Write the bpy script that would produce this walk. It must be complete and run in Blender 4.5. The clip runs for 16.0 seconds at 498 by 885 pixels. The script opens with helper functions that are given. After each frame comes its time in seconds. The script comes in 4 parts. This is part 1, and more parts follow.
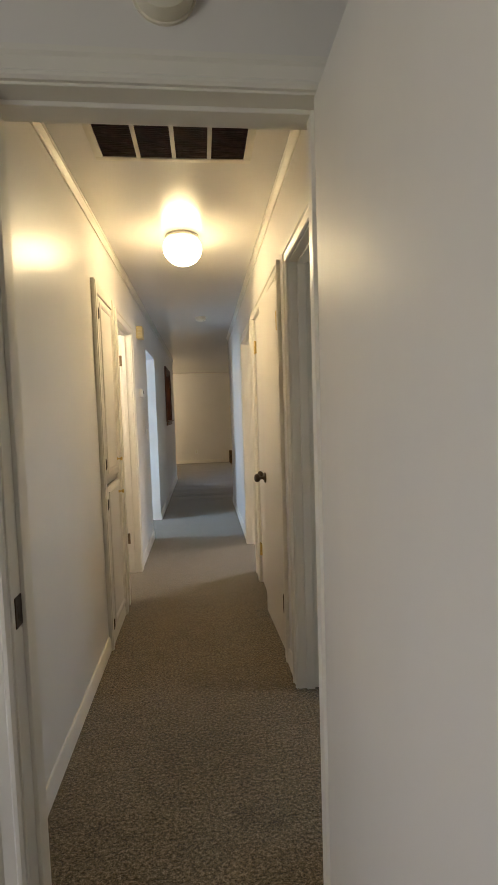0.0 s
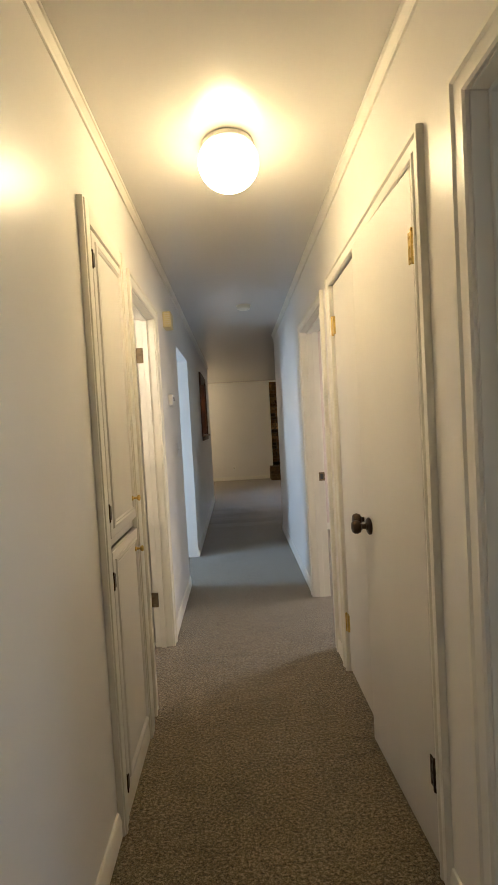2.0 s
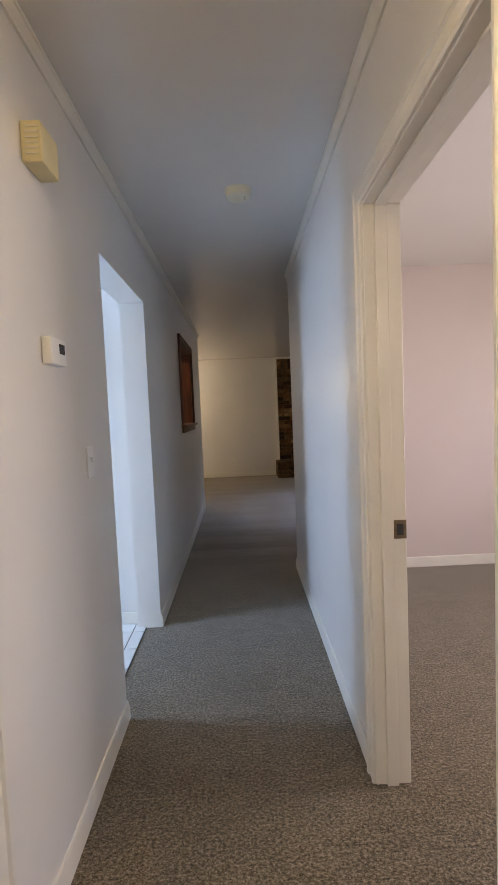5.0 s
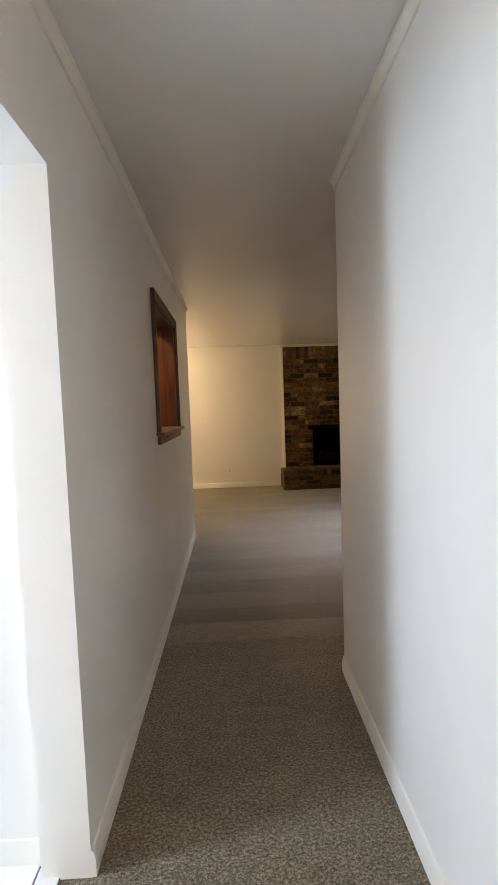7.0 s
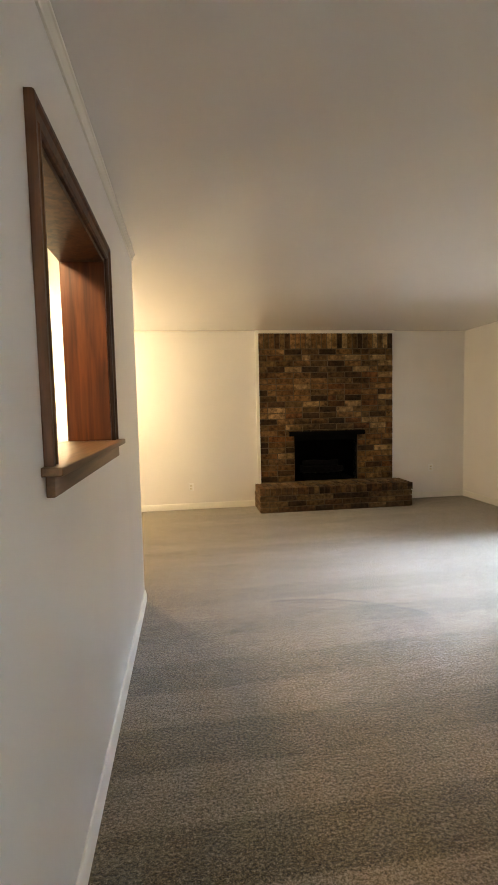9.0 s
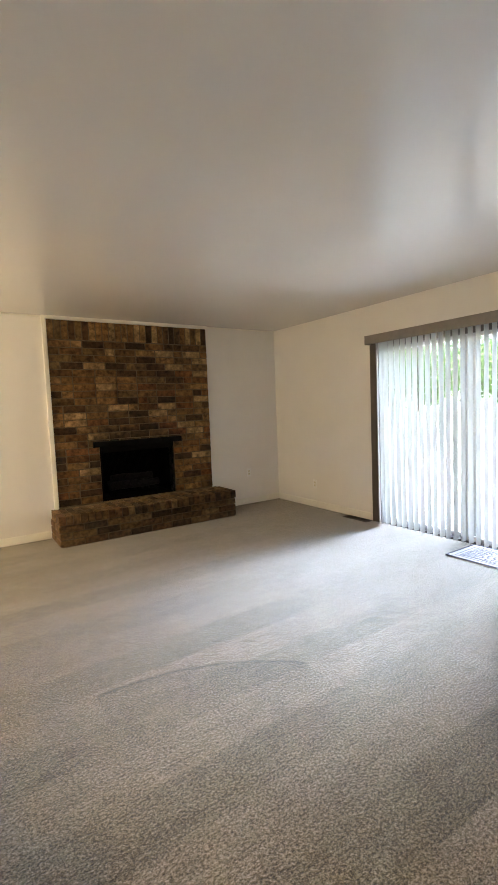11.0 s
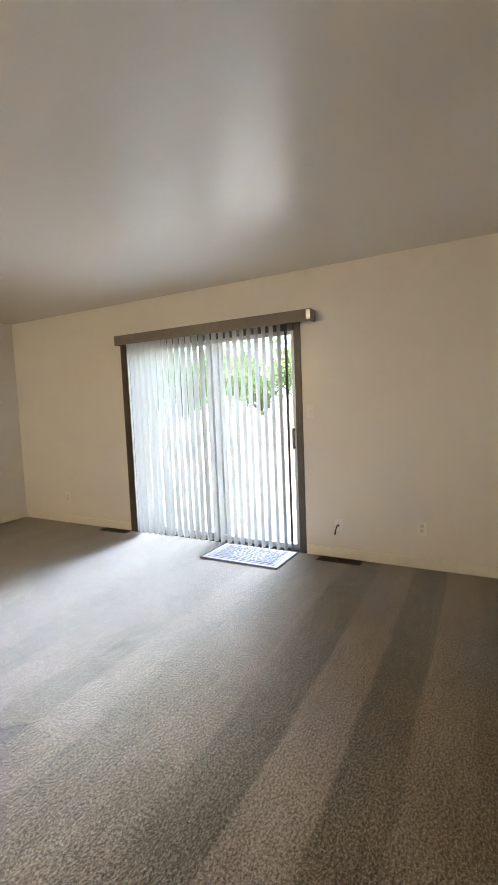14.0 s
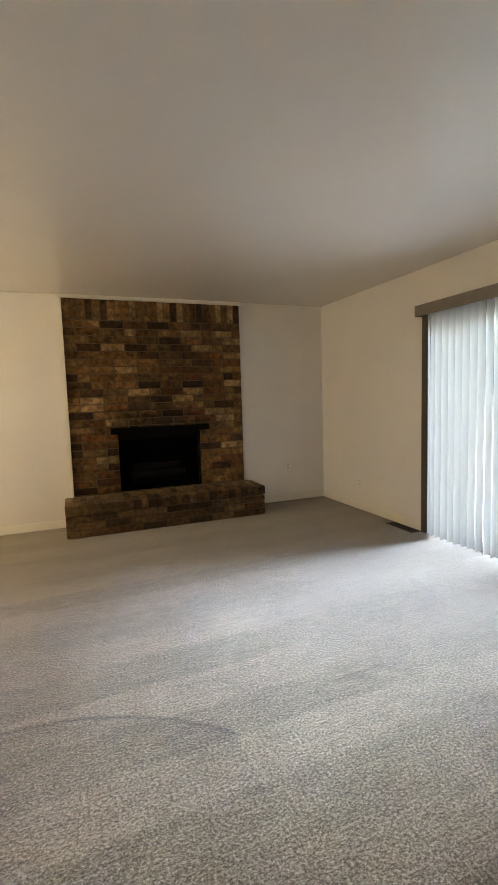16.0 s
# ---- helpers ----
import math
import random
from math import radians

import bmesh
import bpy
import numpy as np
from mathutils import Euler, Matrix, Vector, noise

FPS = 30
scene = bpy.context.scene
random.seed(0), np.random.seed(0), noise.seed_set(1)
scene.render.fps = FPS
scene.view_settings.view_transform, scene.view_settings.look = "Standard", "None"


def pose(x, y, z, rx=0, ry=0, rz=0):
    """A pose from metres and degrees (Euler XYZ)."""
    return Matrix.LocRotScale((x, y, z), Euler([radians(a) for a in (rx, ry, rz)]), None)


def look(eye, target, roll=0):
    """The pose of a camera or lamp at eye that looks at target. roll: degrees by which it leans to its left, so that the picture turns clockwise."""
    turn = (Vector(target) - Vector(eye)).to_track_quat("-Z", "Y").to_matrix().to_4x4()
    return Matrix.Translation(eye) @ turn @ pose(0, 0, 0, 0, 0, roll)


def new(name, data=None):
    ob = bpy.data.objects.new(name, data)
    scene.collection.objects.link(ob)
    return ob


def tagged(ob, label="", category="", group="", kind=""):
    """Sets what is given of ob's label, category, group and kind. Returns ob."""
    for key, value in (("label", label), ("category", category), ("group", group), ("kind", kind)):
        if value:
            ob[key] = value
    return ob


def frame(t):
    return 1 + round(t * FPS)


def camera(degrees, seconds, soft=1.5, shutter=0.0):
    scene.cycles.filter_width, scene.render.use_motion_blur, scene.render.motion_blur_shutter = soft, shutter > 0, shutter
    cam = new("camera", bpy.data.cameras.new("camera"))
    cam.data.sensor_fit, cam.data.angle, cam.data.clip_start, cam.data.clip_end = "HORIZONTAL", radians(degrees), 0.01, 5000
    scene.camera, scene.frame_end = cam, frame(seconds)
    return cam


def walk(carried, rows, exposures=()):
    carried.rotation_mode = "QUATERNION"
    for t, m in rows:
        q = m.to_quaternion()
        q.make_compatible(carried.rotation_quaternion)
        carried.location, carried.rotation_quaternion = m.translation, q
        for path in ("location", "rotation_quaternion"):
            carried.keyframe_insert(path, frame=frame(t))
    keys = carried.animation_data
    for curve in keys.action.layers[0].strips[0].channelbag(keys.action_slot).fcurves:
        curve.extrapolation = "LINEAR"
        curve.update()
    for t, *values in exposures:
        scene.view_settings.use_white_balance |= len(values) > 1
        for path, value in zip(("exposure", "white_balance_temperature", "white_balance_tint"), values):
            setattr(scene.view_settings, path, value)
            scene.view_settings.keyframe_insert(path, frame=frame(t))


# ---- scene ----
cam = camera(57.0, 16.0)
PATH = [
    (0, (0.036, 0.028, 1.347), (0.232, 2.014, 1.218), -1.8),
    (0.5, (0.055, 0.386, 1.341), (0.14, 2.383, 1.257), -1.9),
    (1, (-0.022, 0.703, 1.341), (0.005, 2.702, 1.277), -2.2),
    (1.5, (-0.103, 0.93, 1.355), (-0.049, 2.928, 1.289), -2.9),
    (2, (-0.084, 1.163, 1.346), (-0.029, 3.161, 1.276), -3.2),
    (2.5, (-0.029, 1.394, 1.353), (0.037, 3.391, 1.265), -3.2),
    (3, (-0.028, 1.735, 1.349), (0.063, 3.731, 1.25), -3.2),
    (3.5, (-0.024, 2.075, 1.352), (0.061, 4.07, 1.238), -3.1),
    (4, (0.02, 2.455, 1.36), (0.059, 4.452, 1.25), -2.5),
    (4.2, (0.02, 2.599, 1.348), (0.06, 4.596, 1.236), -2.5),
    (6.3, (0.012, 4.093, 1.386), (0.026, 6.086, 1.225), -2.3),
    (6.5, (-0.009, 4.308, 1.385), (0.028, 6.302, 1.232), -2.0),
    (7, (-0.075, 4.681, 1.387), (-0.013, 6.675, 1.24), -2.0),
    (7.5, (-0.165, 5.117, 1.392), (-0.012, 7.106, 1.263), -2.2),
    (8, (-0.195, 5.535, 1.378), (-0.057, 7.526, 1.246), -1.5),
    (8.2, (-0.213, 5.694, 1.389), (-0.081, 7.685, 1.254), -1.3),
    (10.3, (-0.184, 7.075, 1.386), (0.577, 8.919, 1.24), -2.1),
    (10.5, (-0.201, 7.108, 1.367), (0.64, 8.917, 1.225), -2.3),
    (11, (-0.156, 7.29, 1.386), (0.933, 8.96, 1.232), -2.3),
    (11.5, (-0.088, 7.355, 1.367), (1.238, 8.844, 1.204), -2.5),
    (12, (-0.086, 7.346, 1.384), (1.456, 8.607, 1.207), -2.5),
    (12.5, (-0.095, 7.35, 1.379), (1.594, 8.405, 1.196), -2.4),
    (13, (-0.055, 7.313, 1.379), (1.718, 8.217, 1.183), -2.5),
    (13.5, (0.017, 7.301, 1.37), (1.805, 8.178, 1.181), -2.1),
    (14, (0.18, 7.329, 1.361), (1.922, 8.296, 1.192), -2.3),
    (14.5, (0.4, 7.39, 1.354), (1.982, 8.602, 1.191), -2.0),
    (15, (0.514, 7.481, 1.343), (1.853, 8.955, 1.157), -2.5),
    (15.5, (0.711, 7.504, 1.361), (1.72, 9.22, 1.164), -2.4),
    (16, (0.808, 7.504, 1.34), (1.534, 9.357, 1.146), -1.8),
]

# seconds, stops, kelvin, tint
EXPOSURES = [
    (0, 4.75, 6600, 12),
    (1.0, 5.0, 6750, 12),
    (2.0, 4.7, 6450, 12),
    (3.0, 4.5, 5950, 14),
    (4.2, 4.4, 5800, 16),
    (6.3, 5.35, 7600, 23),
    (7.0, 5.5, 7800, 19),
    (8.2, 6.15, 7700, 14),
    (10.3, 6.55, 6450, 13),
    (11.5, 6.5, 6600, 12),
    (12.5, 6.3, 6800, 11),
    (13.5, 6.3, 6850, 12),
    (14.5, 6.5, 6500, 13),
    (16, 6.2, 6850, 12),
]
walk(cam, [(t, look(eye, target, roll)) for t, eye, target, roll in PATH], EXPOSURES)

# ---- world, sun, large lights ----
world = bpy.data.worlds.new("world")
scene.world = world
world.use_nodes = True
wn = world.node_tree.nodes
sky = wn.new("ShaderNodeTexSky")
sky.sky_type = 'NISHITA'
sky.sun_disc = False
sky.sun_elevation, sky.sun_rotation = radians(54), radians(209)
sky.air_density, sky.dust_density = 1.0, 3.0
world.node_tree.links.new(sky.outputs[0], wn["Background"].inputs[0])
wn["Background"].inputs[1].default_value = 0.027
sun_data = bpy.data.lights.new("sun", 'SUN')
sun_data.energy, sun_data.angle, sun_data.color = 0.29, radians(15), (1.0, 0.95, 0.88)
sun = new("sun", sun_data)
sun.matrix_world = look((-14, -18, 40), (0, 7, 0))


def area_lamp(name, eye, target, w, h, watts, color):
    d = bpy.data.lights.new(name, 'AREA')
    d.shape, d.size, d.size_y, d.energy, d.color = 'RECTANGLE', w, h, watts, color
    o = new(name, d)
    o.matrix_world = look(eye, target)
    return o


def bulb(name, at, watts, color, radius=0.06):
    d = bpy.data.lights.new(name, 'POINT')
    d.energy, d.color, d.shadow_soft_size = watts, color, radius
    o = new(name, d)
    o.location = at
    return o


area_lamp("bedroom_window_light", (-2.55, -1.25, 1.45), (0.3, 0.2, 1.2), 1.4, 1.1, 0.80, (0.97, 0.94, 0.99))
area_lamp("foyer_window_light", (-2.93, 5.36, 1.35), (0.4, 5.55, 0.4), 0.42, 1.7, 1.9, (0.47, 0.69, 1.0))
area_lamp("study_window_light", (3.20, 5.0, 1.45), (0.6, 4.6, 1.2), 1.3, 1.1, 1.5, (1.0, 0.90, 0.84))
area_lamp("small_room_window_light", (3.20, 1.68, 1.45), (0.6, 1.66, 1.2), 0.7, 1.0, 0.3, (0.72, 0.85, 1.0))
bulb("bath_bulb", (-1.20, 3.43, 2.00), 0.65, (1.0, 0.90, 0.76))
bulb("kitchen_bulb", (-1.02, 8.0, 2.26), 0.5, (1.0, 0.74, 0.42))
bulb("dining_bulb", (-2.0, 11.9, 1.95), 2.0, (1.0, 0.81, 0.51), 0.15)
# added lamp out of view, stands in for sky light through the patio door
sky_lamp = area_lamp("patio_sky_stand_in", (11.5, 11.4, 6.2), (2.6, 9.8, 0.2), 5.0, 3.0, 7.6, (0.54, 0.695, 1.0))
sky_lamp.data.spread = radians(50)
LAMP_GLOW = 1.2

# ---- materials ----


def material(name, base, rough, metal=0.0, vary=0.0, scale=6.0, bump=0.0, bump_scale=80.0, spec=0.5, dirt=None, stretch=(1, 1, 1), coat=0.0):
    """Painted or solid surface with broad mottling, fine grain and relief."""
    m = bpy.data.materials.new(name)
    m.use_nodes = True
    nt = m.node_tree
    n, k = nt.nodes, nt.links.new
    b = n["Principled BSDF"]
    b.inputs["Roughness"].default_value, b.inputs["Metallic"].default_value = rough, metal
    b.inputs["Specular IOR Level"].default_value = spec
    b.inputs["Coat Weight"].default_value = coat
    tc = n.new("ShaderNodeTexCoord")
    mp = n.new("ShaderNodeMapping")
    mp.inputs["Scale"].default_value = stretch
    k(tc.outputs["Object"], mp.inputs[0])
    b.inputs["Base Color"].default_value = (*base, 1)
    if vary > 0:
        big = n.new("ShaderNodeTexNoise")
        big.inputs["Scale"].default_value, big.inputs["Detail"].default_value = scale, 5
        k(mp.outputs[0], big.inputs["Vector"])
        ramp = n.new("ShaderNodeValToRGB")
        lo = dirt or tuple(c * (1 - vary) for c in base)
        ramp.color_ramp.elements[0].color, ramp.color_ramp.elements[0].position = (*lo, 1), 0.3
        ramp.color_ramp.elements[1].color, ramp.color_ramp.elements[1].position = (*base, 1), 0.62
        k(big.outputs["Fac"], ramp.inputs[0])
        k(ramp.outputs[0], b.inputs["Base Color"])
        rr = n.new("ShaderNodeMapRange")
        rr.inputs["To Min"].default_value, rr.inputs["To Max"].default_value = rough * 1.15, rough * 0.9
        k(big.outputs["Fac"], rr.inputs["Value"])
        k(rr.outputs[0], b.inputs["Roughness"])
    if bump > 0:
        fine = n.new("ShaderNodeTexNoise")
        fine.inputs["Scale"].default_value, fine.inputs["Detail"].default_value = bump_scale, 4
        k(mp.outputs[0], fine.inputs["Vector"])
        bp = n.new("ShaderNodeBump")
        bp.inputs["Strength"].default_value, bp.inputs["Distance"].default_value = bump, 0.004
        k(fine.outputs["Fac"], bp.inputs["Height"])
        k(bp.outputs[0], b.inputs["Normal"])
    return m


def carpet_material():
    """Cut pile: tufts, shading patches and the bands that a vacuum cleaner leaves."""
    m = bpy.data.materials.new("carpet_pile")
    m.use_nodes = True
    nt = m.node_tree
    n, k = nt.nodes, nt.links.new
    b = n["Principled BSDF"]
    b.inputs["Roughness"].default_value = 0.95
    b.inputs["Specular IOR Level"].default_value = 0.03
    b.inputs["Sheen Weight"].default_value = 0.46
    b.inputs["Sheen Roughness"].default_value = 0.5
    geo = n.new("ShaderNodeNewGeometry")

    def noise_at(scale, detail, stretch=(1, 1, 1), rough=0.5):
        mp = n.new("ShaderNodeMapping")
        mp.inputs["Scale"].default_value = stretch
        k(geo.outputs["Position"], mp.inputs[0])
        t = n.new("ShaderNodeTexNoise")
        t.inputs["Scale"].default_value, t.inputs["Detail"].default_value, t.inputs["Roughness"].default_value = scale, detail, rough
        k(mp.outputs[0], t.inputs["Vector"])
        return t.outputs["Fac"]

    def math(op, a, c):
        t = n.new("ShaderNodeMath")
        t.operation = op
        for i, v in enumerate((a, c)):
            if isinstance(v, (int, float)):
                t.inputs[i].default_value = v
            else:
                k(v, t.inputs[i])
        return t.outputs[0]

    # straight bands along x, about 0.25 m wide, only in the large room
    sep = n.new("ShaderNodeSeparateXYZ")
    k(geo.outputs["Position"], sep.inputs[0])
    waver = math('MULTIPLY', math('SUBTRACT', noise_at(1.1, 3, (0.6, 1, 1)), 0.5), 0.10)
    shift = math('MULTIPLY', math('SUBTRACT', noise_at(1.0, 0, (0.02, 0.8, 1)), 0.5), 0.2)
    across = math('SUBTRACT', math('ADD', sep.outputs["Y"], 0.163), math('MULTIPLY', sep.outputs["X"], 0.03))
    phase = math('MULTIPLY', math('ADD', math('ADD', across, waver), shift), 12.57)
    band = math('MINIMUM', math('MAXIMUM', math('MULTIPLY', math('SINE', phase, 0), 7.0), -1.0), 1.0)
    room = n.new("ShaderNodeMapRange")
    room.inputs["From Min"].default_value, room.inputs["From Max"].default_value = 6.9, 7.6
    k(sep.outputs["Y"], room.inputs["Value"])
    edge = math('MAXIMUM', math('MULTIPLY', math('SUBTRACT', noise_at(0.9, 3, (0.6, 1.6, 1)), 0.32), 5.0), 0.3)
    band = math('MULTIPLY', math('MULTIPLY', band, edge), room.outputs[0])
    fade = n.new("ShaderNodeMapRange")
    fade.inputs["From Min"].default_value, fade.inputs["From Max"].default_value = 8.1, 8.7
    fade.inputs["To Min"].default_value, fade.inputs["To Max"].default_value = 1.25, 0.46
    k(sep.outputs["Y"], fade.inputs["Value"])
    band = math('MULTIPLY', band, fade.outputs[0])
    patch = noise_at(2.2, 6, (1, 1.4, 1), 0.66)
    scuff = noise_at(13, 5, (0.8, 1.5, 1), 0.7)
    tuft = noise_at(98, 3, (0.85, 1.1, 1), 0.75)
    fleck = noise_at(210, 2, (1, 1, 1), 0.8)
    streak = noise_at(9, 4, (0.35, 5.0, 1), 0.75)
    v = math('ADD', math('MULTIPLY', band, 0.10), math('MULTIPLY', math('SUBTRACT', patch, 0.5), 0.36))
    v = math('ADD', v, math('MULTIPLY', math('SUBTRACT', scuff, 0.5), 0.50))
    v = math('ADD', v, math('MULTIPLY', math('MULTIPLY', math('SUBTRACT', streak, 0.5), 0.40), room.outputs[0]))
    v = math('ADD', v, math('MULTIPLY', math('SUBTRACT', tuft, 0.5), 2.8))
    v = math('ADD', v, math('MULTIPLY', math('SUBTRACT', fleck, 0.5), 1.9))
    # thin curved marks where feet and wheels turned the pile
    turn = math('ABSOLUTE', math('SUBTRACT', noise_at(1.4, 2, (0.4, 1.7, 1), 0.4), 0.5), 0)
    mark = math('MAXIMUM', math('SUBTRACT', 1.0, math('MULTIPLY', turn, 130.0)), 0.0)
    some = math('MAXIMUM', math('MINIMUM', math('MULTIPLY', math('SUBTRACT', noise_at(1.9, 2), 0.52), 14.0), 1.0), 0.0)
    v = math('SUBTRACT', v, math('MULTIPLY', math('MULTIPLY', mark, some), 0.16))
    # the swept arc that a door or chair left in the pile
    near = n.new("ShaderNodeVectorMath")
    near.operation = 'DISTANCE'
    near.inputs[1].default_value = (0.448, 8.270, 0.0)
    k(geo.outputs["Position"], near.inputs[0])
    off = math('ADD', math('SUBTRACT', near.outputs["Value"], 1.258), math('MULTIPLY', math('SUBTRACT', noise_at(6, 2), 0.5), 0.03))
    line = math('MAXIMUM', math('SUBTRACT', 1.0, math('MULTIPLY', math('ABSOLUTE', off, 0), 60.0)), 0.0)
    lean = math('MULTIPLY', math('MAXIMUM', math('MINIMUM', math('MULTIPLY', math('ADD', off, 0.30), 3.3), 1.0), 0.0), math('LESS_THAN', off, 0.0))
    span = math('MULTIPLY', math('LESS_THAN', math('ABSOLUTE', math('SUBTRACT', sep.outputs["X"], 0.85), 0), 0.50), math('GREATER_THAN', sep.outputs["Y"], 8.7))
    v = math('SUBTRACT', v, math('MULTIPLY', math('ADD', math('MULTIPLY', line, 0.28), math('MULTIPLY', lean, 0.13)), span))
    v = math('ADD', v, 0.5)
    ramp = n.new("ShaderNodeValToRGB")
    e = ramp.color_ramp.elements
    e[0].position, e[0].color = 0.02, (0.030, 0.022, 0.011, 1)
    e[1].position, e[1].color = 0.98, (0.348, 0.281, 0.203, 1)
    mid = ramp.color_ramp.elements.new(0.5)
    mid.color = (0.141, 0.110, 0.056, 1)
    k(v, ramp.inputs[0])
    # brushed bands turn from reddish to olive
    hue = n.new("ShaderNodeMapRange")
    hue.inputs["From Min"].default_value, hue.inputs["From Max"].default_value = -1.0, 1.0
    k(band, hue.inputs["Value"])
    tone = n.new("ShaderNodeMix")
    tone.data_type = 'RGBA'
    tone.inputs[6].default_value, tone.inputs[7].default_value = (0.995, 0.99, 0.95, 1), (1.015, 0.985, 0.97, 1)
    k(hue.outputs[0], tone.inputs[0])
    dye = n.new("ShaderNodeMix")
    dye.data_type, dye.blend_type = 'RGBA', 'MULTIPLY'
    dye.inputs[0].default_value = 1
    k(ramp.outputs[0], dye.inputs[6])
    k(tone.outputs[2], dye.inputs[7])
    k(dye.outputs[2], b.inputs["Base Color"])
    h = math('ADD', math('MULTIPLY', tuft, 1.0), math('ADD', math('MULTIPLY', fleck, 0.5), math('MULTIPLY', scuff, 0.8)))
    bp = n.new("ShaderNodeBump")
    bp.inputs["Strength"].default_value, bp.inputs["Distance"].default_value = 0.40, 0.012
    k(h, bp.inputs["Height"])
    k(bp.outputs[0], b.inputs["Normal"])
    return m


def brick_material(name, stops, rough=0.85):
    """Fired clay, each brick of its own tone, with pores and soot."""
    m = bpy.data.materials.new(name)
    m.use_nodes = True
    nt = m.node_tree
    n, k = nt.nodes, nt.links.new
    b = n["Principled BSDF"]
    b.inputs["Roughness"].default_value = rough
    b.inputs["Specular IOR Level"].default_value = 0.3
    info = n.new("ShaderNodeObjectInfo")
    ramp = n.new("ShaderNodeValToRGB")
    ramp.color_ramp.interpolation = 'CONSTANT'
    for i, c in enumerate(stops):
        el = ramp.color_ramp.elements[i] if i < 2 else ramp.color_ramp.elements.new(i / len(stops))
        el.position, el.color = i / len(stops), (*c, 1)
    k(info.outputs["Random"], ramp.inputs[0])
    geo = n.new("ShaderNodeNewGeometry")
    t = n.new("ShaderNodeTexNoise")
    t.inputs["Scale"].default_value, t.inputs["Detail"].default_value = 22, 7
    k(geo.outputs["Position"], t.inputs["Vector"])
    mr = n.new("ShaderNodeMapRange")
    mr.inputs["From Min"].default_value, mr.inputs["From Max"].default_value = 0.3, 0.7
    mr.inputs["To Min"].default_value, mr.inputs["To Max"].default_value = 0.40, 1.55
    k(t.outputs["Fac"], mr.inputs["Value"])
    mx = n.new("ShaderNodeMix")
    mx.data_type, mx.blend_type = 'RGBA', 'MULTIPLY'
    mx.inputs[0].default_value = 1
    k(ramp.outputs[0], mx.inputs[6])
    k(mr.outputs[0], mx.inputs[7])
    broad = n.new("ShaderNodeTexNoise")
    broad.inputs["Scale"].default_value, broad.inputs["Detail"].default_value = 3.1, 3
    k(geo.outputs["Position"], broad.inputs["Vector"])
    br2 = n.new("ShaderNodeMapRange")
    br2.inputs["From Min"].default_value, br2.inputs["From Max"].default_value = 0.35, 0.65
    br2.inputs["To Min"].default_value, br2.inputs["To Max"].default_value = 0.72, 1.28
    k(broad.outputs["Fac"], br2.inputs["Value"])
    mx2 = n.new("ShaderNodeMix")
    mx2.data_type, mx2.blend_type = 'RGBA', 'MULTIPLY'
    mx2.inputs[0].default_value = 1
    k(mx.outputs[2], mx2.inputs[6])
    k(br2.outputs[0], mx2.inputs[7])
    # soot over the mouth of the firebox
    low = n.new("ShaderNodeMapping")
    low.vector_type = 'TEXTURE'
    low.inputs["Location"].default_value, low.inputs["Scale"].default_value = (1.78, 12.75, 1.05), (0.62, 1.0, 0.21)
    k(geo.outputs["Position"], low.inputs[0])
    far = n.new("ShaderNodeVectorMath")
    far.operation = 'LENGTH'
    k(low.outputs[0], far.inputs[0])
    rag = n.new("ShaderNodeTexNoise")
    rag.inputs["Scale"].default_value, rag.inputs["Detail"].default_value = 9.0, 4
    k(geo.outputs["Position"], rag.inputs["Vector"])
    add = n.new("ShaderNodeMath")
    k(far.outputs["Value"], add.inputs[0])
    k(rag.outputs["Fac"], add.inputs[1])
    soot = n.new("ShaderNodeMapRange")
    soot.inputs["From Min"].default_value, soot.inputs["From Max"].default_value = 1.05, 1.65
    soot.inputs["To Min"].default_value, soot.inputs["To Max"].default_value = 0.30, 1.0
    k(add.outputs[0], soot.inputs["Value"])
    mx3 = n.new("ShaderNodeMix")
    mx3.data_type, mx3.blend_type = 'RGBA', 'MULTIPLY'
    mx3.inputs[0].default_value = 1
    k(mx2.outputs[2], mx3.inputs[6])
    k(soot.outputs[0], mx3.inputs[7])
    k(mx3.outputs[2], b.inputs["Base Color"])
    f = n.new("ShaderNodeTexNoise")
    f.inputs["Scale"].default_value, f.inputs["Detail"].default_value = 90, 5
    k(geo.outputs["Position"], f.inputs["Vector"])
    bp = n.new("ShaderNodeBump")
    bp.inputs["Strength"].default_value, bp.inputs["Distance"].default_value = 0.7, 0.004
    k(f.outputs["Fac"], bp.inputs["Height"])
    k(bp.outputs[0], b.inputs["Normal"])
    return m


